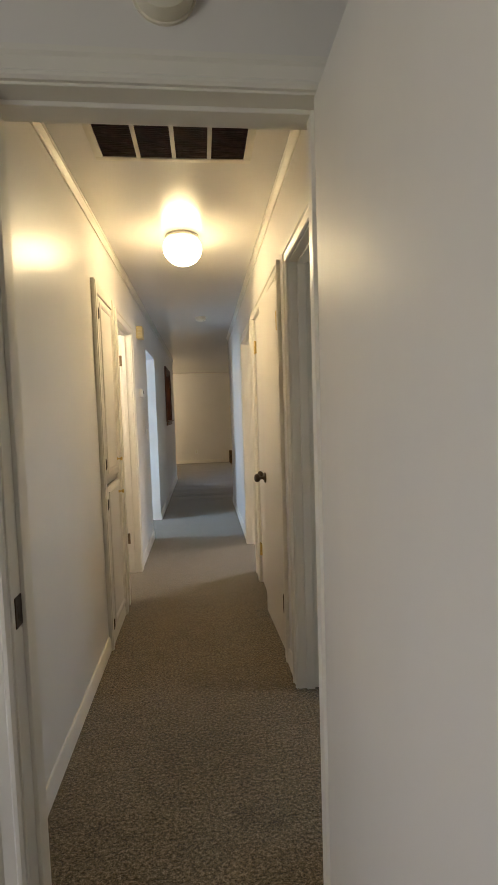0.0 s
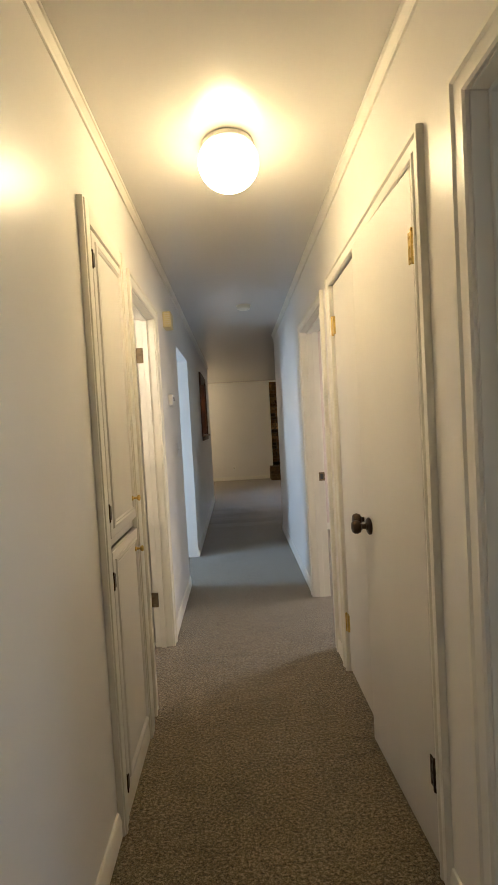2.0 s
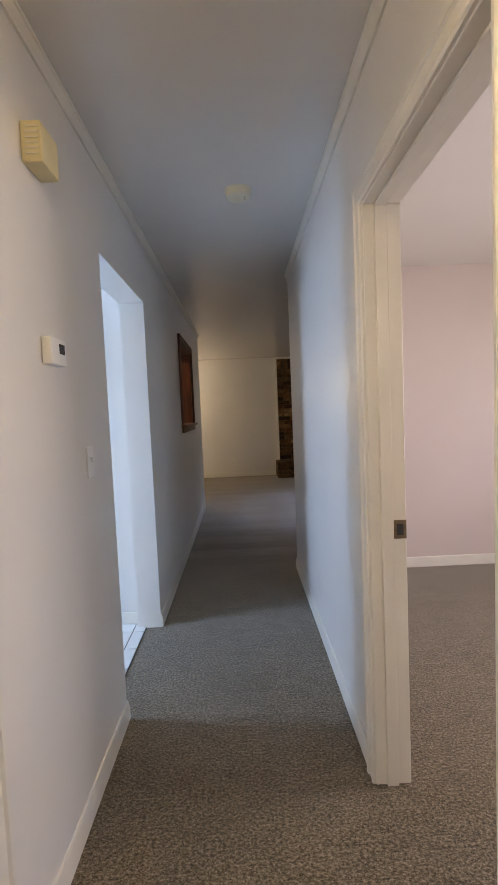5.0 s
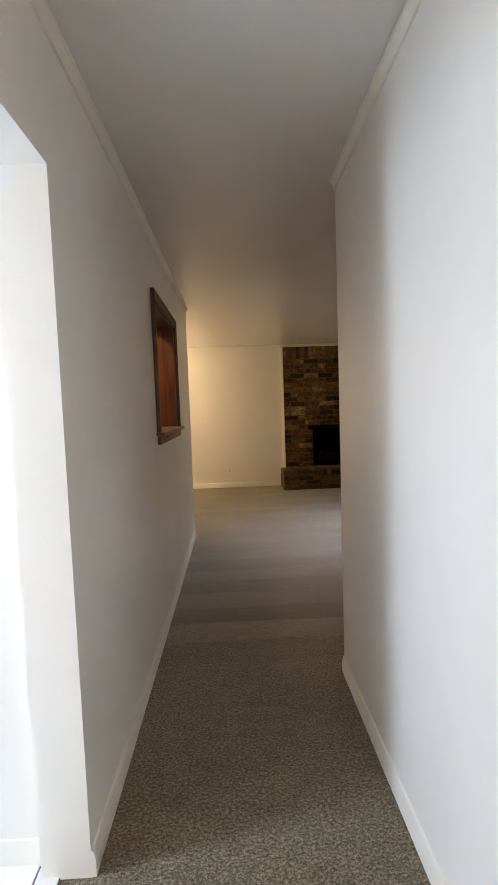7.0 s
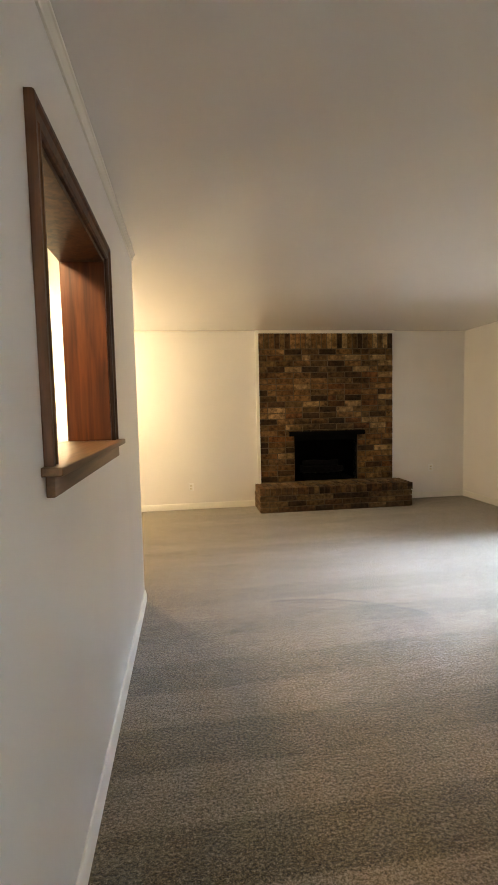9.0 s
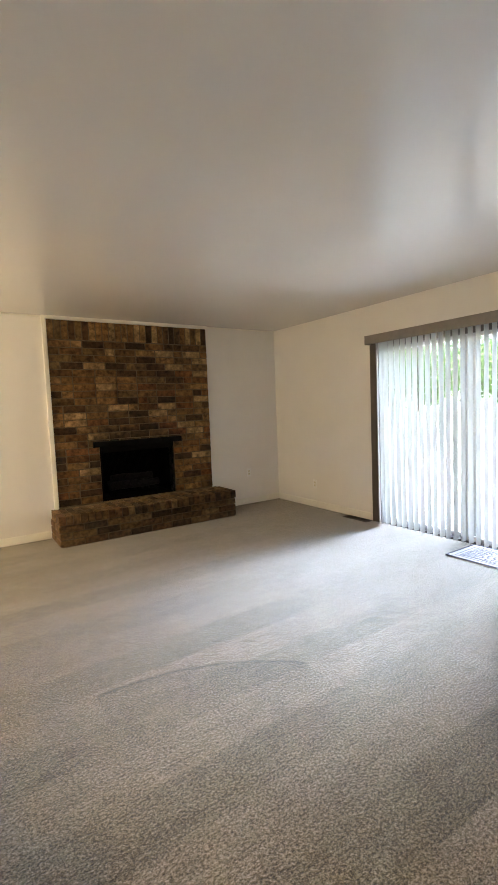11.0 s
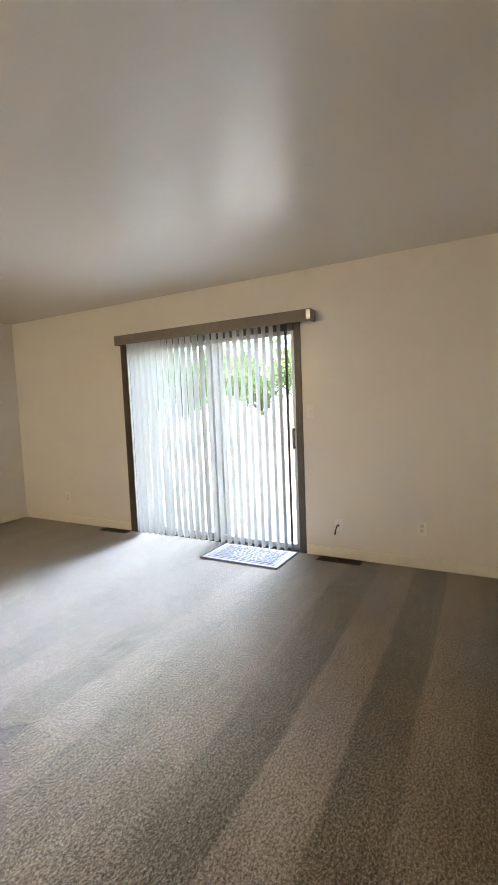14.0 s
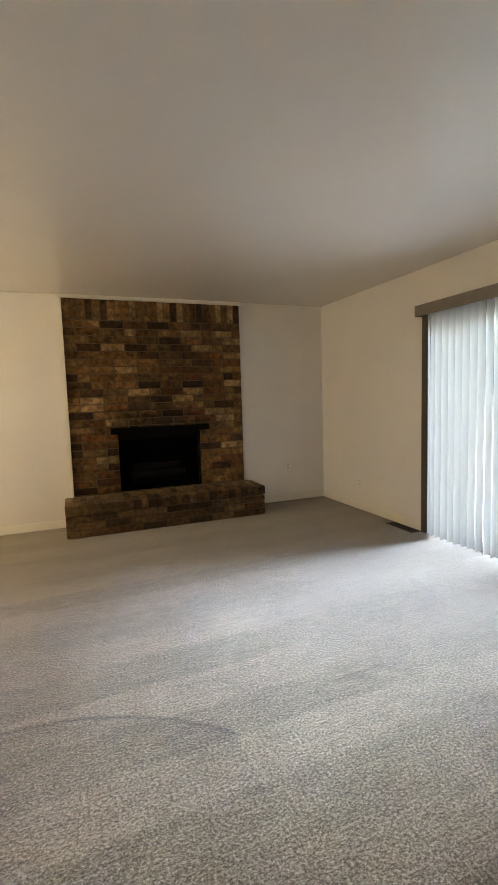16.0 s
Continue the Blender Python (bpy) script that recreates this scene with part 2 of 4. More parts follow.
def wood_material(name, dark, light, axis=2, rough=0.35):
    m = bpy.data.materials.new(name)
    m.use_nodes = True
    nt = m.node_tree
    n, k = nt.nodes, nt.links.new
    b = n["Principled BSDF"]
    b.inputs["Roughness"].default_value = rough
    tc = n.new("ShaderNodeNewGeometry")
    mp = n.new("ShaderNodeMapping")
    s = [26, 26, 26]
    s[axis] = 1.6
    mp.inputs["Scale"].default_value = s
    k(tc.outputs["Position"], mp.inputs[0])
    t = n.new("ShaderNodeTexNoise")
    t.inputs["Scale"].default_value, t.inputs["Detail"].default_value, t.inputs["Distortion"].default_value = 1.4, 8, 0.6
    k(mp.outputs[0], t.inputs["Vector"])
    ramp = n.new("ShaderNodeValToRGB")
    ramp.color_ramp.elements[0].position, ramp.color_ramp.elements[0].color = 0.32, (*dark, 1)
    ramp.color_ramp.elements[1].position, ramp.color_ramp.elements[1].color = 0.68, (*light, 1)
    k(t.outputs["Fac"], ramp.inputs[0])
    k(ramp.outputs[0], b.inputs["Base Color"])
    bp = n.new("ShaderNodeBump")
    bp.inputs["Strength"].default_value, bp.inputs["Distance"].default_value = 0.25, 0.002
    k(t.outputs["Fac"], bp.inputs["Height"])
    k(bp.outputs[0], b.inputs["Normal"])
    return m


def glow_material(name, color, strength, z0, z1):
    """Opal glass lit from inside, brightest below the bulb (z0) and dimmer towards its neck (z1)."""
    m = bpy.data.materials.new(name)
    m.use_nodes = True
    n, k = m.node_tree.nodes, m.node_tree.links.new
    b = n["Principled BSDF"]
    b.inputs["Base Color"].default_value = (0.85, 0.83, 0.78, 1)
    b.inputs["Roughness"].default_value = 0.25
    b.inputs["Emission Color"].default_value = (*color, 1)
    geo = n.new("ShaderNodeNewGeometry")
    sep = n.new("ShaderNodeSeparateXYZ")
    k(geo.outputs["Position"], sep.inputs[0])
    mr = n.new("ShaderNodeMapRange")
    mr.inputs["From Min"].default_value, mr.inputs["From Max"].default_value = z0, z1
    mr.inputs["To Min"].default_value, mr.inputs["To Max"].default_value = strength * 1.5, strength * 0.10
    k(sep.outputs["Z"], mr.inputs["Value"])
    k(mr.outputs[0], b.inputs["Emission Strength"])
    return m


def glass_material():
    m = bpy.data.materials.new("window_glass")
    m.use_nodes = True
    b = m.node_tree.nodes["Principled BSDF"]
    b.inputs["Base Color"].default_value = (0.96, 0.98, 0.97, 1)
    b.inputs["Roughness"].default_value = 0.0
    b.inputs["Transmission Weight"].default_value = 1.0
    b.inputs["IOR"].default_value = 1.01
    return m


def slat_material():
    """Thin vinyl that lets some daylight through."""
    m = bpy.data.materials.new("blind_vinyl")
    m.use_nodes = True
    nt = m.node_tree
    n, k = nt.nodes, nt.links.new
    b = n["Principled BSDF"]
    b.inputs["Base Color"].default_value = (0.44, 0.42, 0.365, 1)
    b.inputs["Roughness"].default_value = 0.5
    tr = n.new("ShaderNodeBsdfTranslucent")
    tr.inputs[0].default_value = (0.66, 0.64, 0.55, 1)
    mix = n.new("ShaderNodeMixShader")
    mix.inputs[0].default_value = 0.17
    k(b.outputs[0], mix.inputs[1])
    k(tr.outputs[0], mix.inputs[2])
    k(mix.outputs[0], n["Material Output"].inputs["Surface"])
    return m


def leaf_material(name, a, c):
    m = bpy.data.materials.new(name)
    m.use_nodes = True
    nt = m.node_tree
    n, k = nt.nodes, nt.links.new
    b = n["Principled BSDF"]
    b.inputs["Roughness"].default_value = 0.5
    geo = n.new("ShaderNodeNewGeometry")
    ramp = n.new("ShaderNodeValToRGB")
    ramp.color_ramp.elements[0].color, ramp.color_ramp.elements[1].color = (*a, 1), (*c, 1)
    k(geo.outputs["Random Per Island"], ramp.inputs[0])
    k(ramp.outputs[0], b.inputs["Base Color"])
    tr = n.new("ShaderNodeBsdfTranslucent")
    k(ramp.outputs[0], tr.inputs[0])
    mix = n.new("ShaderNodeMixShader")
    mix.inputs[0].default_value = 0.45
    k(b.outputs[0], mix.inputs[1])
    k(tr.outputs[0], mix.inputs[2])
    k(mix.outputs[0], n["Material Output"].inputs["Surface"])
    return m


PAINT = material("wall_paint", (0.80, 0.765, 0.715), 0.31, vary=0.035, scale=2.2, bump=0.06, bump_scale=70, spec=0.5)
CEIL = material("ceiling_paint", (0.77, 0.74, 0.70), 0.235, vary=0.03, scale=1.2, bump=0.07, bump_scale=60, spec=0.62)
TRIM = material("trim_enamel", (0.81, 0.775, 0.69), 0.33, vary=0.05, scale=5, bump=0.02, bump_scale=30, spec=0.5)
DOOR = material("door_enamel", (0.77, 0.735, 0.68), 0.48, vary=0.05, scale=3, bump=0.08, bump_scale=50, stretch=(1, 1, 0.3))
# warm daylight put into the study wall's colour as a pink tint
PINK_LIT = material("pink_lit_paint", (0.70, 0.60, 0.55), 0.5, vary=0.03, scale=2, bump=0.1, bump_scale=110)
CARPET = carpet_material()
BRASS = material("brass", (0.72, 0.50, 0.16), 0.28, metal=1.0, vary=0.25, scale=40)
BRONZE = material("aged_bronze", (0.075, 0.05, 0.035), 0.32, metal=0.85, vary=0.4, scale=30)
OLDBRASS = material("tarnished_brass", (0.22, 0.16, 0.09), 0.4, metal=0.9, vary=0.35, scale=40)
DARK = material("dark_void", (0.012, 0.010, 0.009), 0.8)
VENT_BROWN = material("dark_vent_brown", (0.075, 0.040, 0.022), 0.9, vary=0.5, scale=25)
TILE = material("white_tile", (0.80, 0.80, 0.78), 0.18, vary=0.04, scale=9, bump=0.03, bump_scale=20)
GROUT = material("grout", (0.16, 0.155, 0.15), 0.9, vary=0.3, scale=40)
PLASTIC = material("ivory_plastic", (0.74, 0.69, 0.55), 0.4, vary=0.04, scale=20)
YELLOWED = material("yellowed_plastic", (0.72, 0.62, 0.34), 0.42, vary=0.08, scale=14)
WHITEPL = material("white_plastic", (0.84, 0.83, 0.80), 0.4, vary=0.03, scale=20)
SLOT = material("outlet_slot", (0.03, 0.03, 0.03), 0.6)
STEEL = material("painted_grille", (0.70, 0.66, 0.57), 0.4, vary=0.08, scale=18)
LOUVRE = material("brown_louvre", (0.11, 0.065, 0.040), 0.7, vary=0.4, scale=30)
GRILLE = material("ceiling_grille", (0.62, 0.60, 0.55), 0.45, vary=0.1, scale=18)
TAUPE = material("valance_vinyl", (0.215, 0.185, 0.155), 0.5, vary=0.12, scale=14, bump=0.15, bump_scale=200)
ALU = material("bronze_aluminium", (0.105, 0.09, 0.075), 0.42, metal=0.35, vary=0.15, scale=12)
CHROME = material("satin_metal", (0.75, 0.74, 0.72), 0.25, metal=1.0, vary=0.1, scale=30)
REGISTER = material("brown_register", (0.05, 0.035, 0.024), 0.5, metal=0.4, vary=0.3, scale=30)
BLACK = material("fireplace_black", (0.004, 0.004, 0.004), 0.85, vary=0.3, scale=14, bump=0.2, bump_scale=60, spec=0.08)
SOOT = material("soot", (0.003, 0.003, 0.003), 0.95, vary=0.5, scale=12, bump=0.5, bump_scale=40, spec=0.03)
BARK_LOG = material("charred_log", (0.009, 0.007, 0.006), 0.95, vary=0.6, scale=30, bump=0.8, bump_scale=60)
MORTAR = material("dark_mortar", (0.150, 0.104, 0.056), 0.95, vary=0.4, scale=20, bump=0.6, bump_scale=90)
BRICK = brick_material("brown_brick", [
    (0.124, 0.058, 0.019), (0.194, 0.099, 0.034), (0.058, 0.029, 0.011), (0.224, 0.122, 0.046), (0.157, 0.063, 0.020), (0.124, 0.071, 0.026),
    (0.298, 0.181, 0.077), (0.079, 0.043, 0.015), (0.178, 0.089, 0.029), (0.141, 0.082, 0.031), (0.103, 0.053, 0.018), (0.041, 0.022, 0.009)])
HEARTH = brick_material("hearth_brick", [
    (0.086, 0.048, 0.019), (0.125, 0.072, 0.029), (0.054, 0.031, 0.014), (0.159, 0.096, 0.042), (0.101, 0.053, 0.022)])
WALNUT = wood_material("walnut_stain", (0.032, 0.011, 0.005), (0.120, 0.045, 0.016), rough=0.5)
HONEY = wood_material("red_brown_panel", (0.050, 0.011, 0.003), (0.150, 0.040, 0.009), rough=0.38)
SILLWOOD = wood_material("brown_sill_wood", (0.075, 0.034, 0.014), (0.200, 0.100, 0.042), axis=1, rough=0.4)
GLASS = glass_material()
VINYL = slat_material()
GLOBE = glow_material("lit_opal_glass", (1.0, 0.785, 0.43), LAMP_GLOW, 2.365, 2.445)
MATPALE = material("mat_pale_weave", (0.37, 0.34, 0.32), 0.9, vary=0.25, scale=60, bump=0.6, bump_scale=300)
MATGREY = material("mat_grey_weave", (0.18, 0.17, 0.175), 0.9, vary=0.3, scale=60, bump=0.6, bump_scale=300)
SASH = material("pale_aluminium", (0.55, 0.54, 0.52), 0.4, metal=0.3, vary=0.1, scale=12)
MATDARK = material("mat_navy_weave", (0.030, 0.030, 0.050), 0.9, vary=0.3, scale=60, bump=0.6, bump_scale=300)
CONCRETE = material("patio_concrete", (0.30, 0.29, 0.265), 0.85, vary=0.15, scale=3, bump=0.4, bump_scale=40)
FENCE = material("weathered_white_board", (0.38, 0.365, 0.34), 0.7, vary=0.2, scale=8, bump=0.3, bump_scale=60, stretch=(1, 1, 0.2))
SIDING = material("pale_siding", (0.62, 0.60, 0.56), 0.6, vary=0.08, scale=4)
ROOF = material("roof_shingle", (0.16, 0.15, 0.14), 0.9, vary=0.3, scale=20)
BARK = material("bark", (0.12, 0.09, 0.065), 0.9, vary=0.5, scale=14, bump=1.0, bump_scale=40, stretch=(1, 1, 0.25))
LEAF = leaf_material("leaf_green", (0.075, 0.125, 0.035), (0.125, 0.185, 0.070))
LAWN = material("lawn", (0.13, 0.20, 0.06), 0.9, vary=0.4, scale=4, bump=1.0, bump_scale=120)

# ---- building blocks ----
H = 2.475         # ceiling height
XL, XR = -0.55, 0.455   # faces of the hall walls
XW, YF = 3.93, 12.78    # faces of the sliding-door wall and the fireplace wall
TOP = 2.437       # top of the brickwork
rng = random.Random(7)


def add_box(bm, x0, x1, y0, y1, z0, z1, b=0.0, seg=1):
    t = bmesh.new()
    bmesh.ops.create_cube(t, size=1)
    for v in t.verts:
        v.co = Vector((x0 + (v.co.x + .5) * (x1 - x0), y0 + (v.co.y + .5) * (y1 - y0), z0 + (v.co.z + .5) * (z1 - z0)))
    if b > 0:
        bmesh.ops.bevel(t, geom=t.edges[:], offset=b, segments=seg, affect='EDGES', profile=0.6)
    me = bpy.data.meshes.new("tmp")
    t.to_mesh(me)
    t.free()
    bm.from_mesh(me)
    bpy.data.meshes.remove(me)
    return bm


def boxes(*rows, b=0.0, seg=1):
    bm = bmesh.new()
    for r in rows:
        add_box(bm, *r, b=b, seg=seg)
    return bm


def sweep(bm, rings, closed=True, caps=True):
    """Joins equal rings of points one after the other."""
    vs = [[bm.verts.new(p) for p in ring] for ring in rings]
    n = len(rings[0])
    for a, c in zip(vs, vs[1:]):
        for i in range(n if closed else n - 1):
            j = (i + 1) % n
            bm.faces.new((a[i], a[j], c[j], c[i]))
    if caps and closed:
        bm.faces.new(list(reversed(vs[0])))
        bm.faces.new(vs[-1])
    return bm


def lathe(profile, m, seg=24):
    """A turned body: profile of (radius, height), set by the matrix m."""
    bm = bmesh.new()
    rings = []
    for r, h in profile:
        rings.append([m @ Vector((max(r, 1e-4) * math.cos(2 * math.pi * i / seg), max(r, 1e-4) * math.sin(2 * math.pi * i / seg), h)) for i in range(seg)])
    sweep(bm, rings)
    return bm


def tube(points, radius, seg=8):
    bm = bmesh.new()
    rings = []
    pts = [Vector(p) for p in points]
    for i, p in enumerate(pts):
        d = (pts[min(i + 1, len(pts) - 1)] - pts[max(i - 1, 0)]).normalized()
        q = d.to_track_quat('Z', 'Y')
        r = radius[i] if isinstance(radius, (list, tuple)) else radius
        rings.append([p + q @ Vector((r * math.cos(2 * math.pi * k / seg), r * math.sin(2 * math.pi * k / seg), 0)) for k in range(seg)])
    return sweep(bm, rings)


def mesh_of(name, bm, mat, angle=35):
    bmesh.ops.recalc_face_normals(bm, faces=bm.faces[:])
    me = bpy.data.meshes.new(name)
    bm.to_mesh(me)
    bm.free()
    me.materials.append(mat)
    me.polygons.foreach_set("use_smooth", [True] * len(me.polygons))
    me.set_sharp_from_angle(angle=radians(angle))
    return me


def under(ob, parent):
    ob.parent = parent
    if parent.parent is None:
        ob.matrix_parent_inverse = parent.matrix_basis.inverted()
    return ob


def part(name, bm, mat, parent, label=""):
    ob = under(new(name, mesh_of(name, bm, mat)), parent)
    return tagged(ob, label)


def solid(name, bm, mat, label, category, kind="structure", group=""):
    return tagged(new(name, mesh_of(name, bm, mat)), label, category, group, kind)


def thing(name, at, label, category, kind="", group=""):
    ob = new(name)
    ob.empty_display_size = 0.1
    ob.matrix_basis = Matrix.Translation(at)
    return tagged(ob, label, category, group, kind)


def wall(name, along, lo, hi, a0, a1, holes=(), mat=None, label="plain off-white painted wall"):
    """A wall along 'x' or 'y' from a0 to a1, lo to hi thick, with holes (a, a, z, z) cut through."""
    rows, at = [], a0
    for h0, h1, z0, z1 in sorted(holes):
        rows.append((at, h0, 0, H))
        if z0 > 0:
            rows.append((h0, h1, 0, z0))
        rows.append((h0, h1, z1, H))
        at = h1
    rows.append((at, a1, 0, H))
    bm = bmesh.new()
    for p, q, z0, z1 in rows:
        if along == 'y':
            add_box(bm, lo, hi, p, q, z0, z1)
        else:
            add_box(bm, p, q, lo, hi, z0, z1)
    bmesh.ops.remove_doubles(bm, verts=bm.verts[:], dist=1e-5)
    return solid(name, bm, mat or PAINT, label, "wall")


BASE = [(0, 0), (0.013, 0), (0.013, 0.056), (0.010, 0.066), (0.010, 0.072), (0.006, 0.082), (0, 0.084)]
CROWN = [(0, -0.048), (0.008, -0.048), (0.010, -0.045), (0.010, -0.037), (0.007, -0.034), (0.012, -0.024), (0.019, -0.012), (0.024, -0.010), (0.025, -0.007), (0.025, 0), (0, 0)]
CASING = [(0.0, 0.0), (0.0, 0.011), (0.006, 0.016), (0.014, 0.016), (0.019, 0.011), (0.044, 0.014), (0.050, 0.020), (0.062, 0.020), (0.064, 0.017), (0.064, 0.0)]


def moulding(name, profile, p, q, n, z, label, category):
    """A strip along a wall from p to q; n points into the room."""
    bm = bmesh.new()
    rings = [[Vector((e[0] + n[0] * d, e[1] + n[1] * d, z + h)) for d, h in profile] for e in (p, q)]
    sweep(bm, rings)
    return solid(name, bm, TRIM, label, category)


def baseboard(p, q, n):
    return moulding("baseboard", BASE, p, q, n, 0.002, "cream painted wooden baseboard along the wall", "baseboard")


def crown(p, q, n):
    return moulding("crown_trim", CROWN, p, q, n, H - 0.001, "cream painted crown moulding under the ceiling", "trim")


def casing(along, face, n, a0, a1, z1, name="door_trim", z0=0.0, mat=None, label="cream painted moulded door casing"):
    """A moulded frame round an opening, mitred at the corners."""
    bm = bmesh.new()
    legs = [(lambda u: a0 - u, lambda u: z0), (lambda u: a0 - u, lambda u: z1 + u), (lambda u: a1 + u, lambda u: z1 + u), (lambda u: a1 + u, lambda u: z0)]
    rings = []
    for fa, fz in legs:
        ring = []
        for u, d in CASING:
            c, off = fa(u), face + n * d
            ring.append(Vector((off, c, fz(u))) if along == 'y' else Vector((c, off, fz(u))))
        rings.append(ring)
    sweep(bm, rings)
    return solid(name, bm, mat or TRIM, label, "trim")


def lining(along, lo, hi, a0, a1, z1, stop):
    """Jamb boards in an opening, with the strip that the door stops at (stop: its span through the wall)."""
    s0, s1 = stop
    rows = [(lo, hi, a0 - 0.02, a0, 0, z1 + 0.02), (lo, hi, a1, a1 + 0.02, 0, z1 + 0.02), (lo, hi, a0, a1, z1, z1 + 0.02),
            (s0, s1, a0, a0 + 0.011, 0, z1), (s0, s1, a1 - 0.011, a1, 0, z1), (s0, s1, a0 + 0.011, a1 - 0.011, z1 - 0.011, z1)]
    bm = bmesh.new()
    for l, h, p, q, za, zb in rows:
        if along == 'y':
            add_box(bm, l, h, p, q, za, zb, b=0.0015)
        else:
            add_box(bm, p, q, l, h, za, zb, b=0.0015)
    return solid("door_jamb_trim", bm, TRIM, "cream painted door jamb boards", "trim")


def hinge(parent, at, plate_a, plate_b, mat, label):
    """A butt hinge: two plates (offset boxes from at) and a barrel with tips."""
    x, y, z = at
    bm = bmesh.new()
    for p in (plate_a, plate_b):
        if p:
            add_box(bm, x + p[0], x + p[1], y + p[2], y + p[3], z - 0.045, z + 0.045, b=0.001)
            cx, cy = x + (p[0] + p[1]) / 2, y + (p[2] + p[3]) / 2
            for dz in (-0.03, 0.0, 0.03):
                add_box(bm, cx - 0.005, cx + 0.005, cy - 0.005, cy + 0.005, z + dz - 0.004, z + dz + 0.004, b=0.001)
    h = part("hinge", bm, mat, parent, label)
    part("hinge_pin", lathe([(0.0, -0.052), (0.005, -0.050), (0.0065, -0.046), (0.0065, 0.046), (0.005, 0.050), (0.0, 0.052)], pose(x, y, z), 12), mat, h)
    return h


def knob(parent, at, out, mat, r=0.027):
    """A round door knob on its rose; out: degrees about z of the way it stands out."""
    m = pose(*at, 0, 0, out) @ pose(0, 0, 0, 0, 90, 0)
    rose = part("knob_rose", lathe([(0, 0), (0.034, 0), (0.034, 0.004), (0.030, 0.008), (0.016, 0.012), (0.013, 0.016), (0, 0.016)], m, 28), mat, parent, "dark bronze door knob rose")
    part("knob", lathe([(0, 0.012), (0.011, 0.012), (0.010, 0.030), (0.014, 0.036), (r * 0.85, 0.041), (r, 0.052), (r * 0.96, 0.062), (r * 0.75, 0.070), (r * 0.4, 0.073), (0, 0.074)], m, 28), mat, rose, "dark bronze round door knob")
    return rose


# ---- floors, ceiling, walls ----
solid("floor", boxes((-2.72, 2.52, -3.0, 1.10, -0.14, 0.0), (-3.12, 3.42, 1.10, 6.10, -0.14, 0.0), (-4.2, 4.07, 6.10, 12.92, -0.14, 0.0)), CARPET, "taupe cut-pile wall-to-wall carpet with vacuum marks", "carpet")
solid("ceiling", boxes((-4.6, 4.09, -3.4, 13.7, H, H + 0.14)), CEIL, "smooth off-white satin painted ceiling", "ceiling")

wall("wall_bedroom", 'x', 1.05, 1.17, -2.6, 3.30, [(-0.412, 0.335, 0, 2.05)])
wall("wall_bedroom_back", 'x', -3.0, -2.86, -2.6, 2.4)
wall("wall_bedroom_west", 'y', -2.72, -2.6, -3.0, 1.17, [(-1.98, -0.52, 0.88, 2.02)])
wall("wall_bedroom_east", 'y', 2.4, 2.52, -3.0, 1.05)
wall("wall_hall_west", 'y', -0.655, XL, 1.17, 5.09, [(2.735, 3.165, 0.08, 2.04), (3.35, 4.02, 0, 2.05)])
wall("wall_kitchen_east", 'y', -0.70, XL, 5.09, 9.70, [(5.0901, 5.975, 0, 2.06), (7.58, 8.52, 1.26, 2.07)])
wall("wall_hall_east", 'y', XR, 0.575, 1.17, 6.97, [(1.34, 2.165, 0, 2.05), (2.45, 3.575, 0, 2.06), (3.835, 4.67, 0, 2.05)])
wall("wall_living_south", 'x', 6.91, 6.97, 0.575, XW)
wall("wall_study_north", 'x', 6.85, 6.91, 0.575, 3.30, mat=PINK_LIT, label="bedroom wall with warm daylight put into its pale pink colour")
wall("wall_living_north", 'x', YF, 12.92, -4.2, 4.07, [(1.31, 2.25, 0.30, 1.03)])
wall("wall_living_east", 'y', XW, 4.07, 6.85, YF, [(8.90, 10.90, 0, 2.05)])
wall("wall_dining_west", 'y', -4.2, -4.06, 6.03, YF)
wall("wall_foyer_north", 'x', 6.03, 6.15, -4.06, -0.70)
wall("wall_foyer_south", 'x', 4.93, 5.05, -3.12, -0.655)
wall("wall_foyer_west", 'y', -3.12, -3.0, 5.05, 6.03, [(5.15, 5.57, 0.45, 2.20)])
wall("wall_bath_south", 'x', 3.21, 3.32, -2.72, -0.655)
# unseen wall added close behind the open door to keep its hinge gap dark
wall("wall_bath_gap_blocker", 'x', 4.075, 4.56, -2.6, -0.655)
# unseen wall added to keep sky light out of the cavity behind the cabinet
wall("wall_linen_light_block", 'y', -2.72, -2.6, 1.17, 3.21)
wall("wall_bath_west", 'y', -2.72, -2.6, 3.32, 4.93)
wall("wall_study_south", 'x', 3.64, 3.75, 0.575, 3.30)
wall("wall_small_room_north", 'x', 2.19, 2.42, 0.575, 3.30)
wall("wall_closet_back", 'y', 1.2, 1.3, 2.42, 3.64)
wall("wall_rooms_east", 'y', 3.30, 3.42, 1.05, 6.91, [(1.30, 2.05, 0.9, 2.0), (4.35, 5.65, 0.9, 2.0)])

# ---- trim of the hall ----
for p, q in ((1.17, 2.66), (4.066, 5.09)):
    baseboard((XL, p), (XL, q), (1, 0))
baseboard((XL, 5.975), (XL, 9.70), (1, 0))
baseboard((XR, 2.231), (XR, 2.385), (-1, 0))
baseboard((XR, 3.640), (XR, 3.790), (-1, 0))
baseboard((XR, 4.716), (XR, 6.97), (-1, 0))
baseboard((XR, 6.97), (XW, 6.97), (0, 1))
baseboard((-4.06, YF), (0.72, YF), (0, -1))
baseboard((2.855, YF), (XW, YF), (0, -1))
baseboard((XW, 6.97), (XW, 8.855), (-1, 0))
baseboard((XW, 10.945), (XW, YF), (-1, 0))
baseboard((-3.0, 6.03), (-0.70, 6.03), (0, -1))
baseboard((0.575, 6.85), (3.30, 6.85), (0, -1))
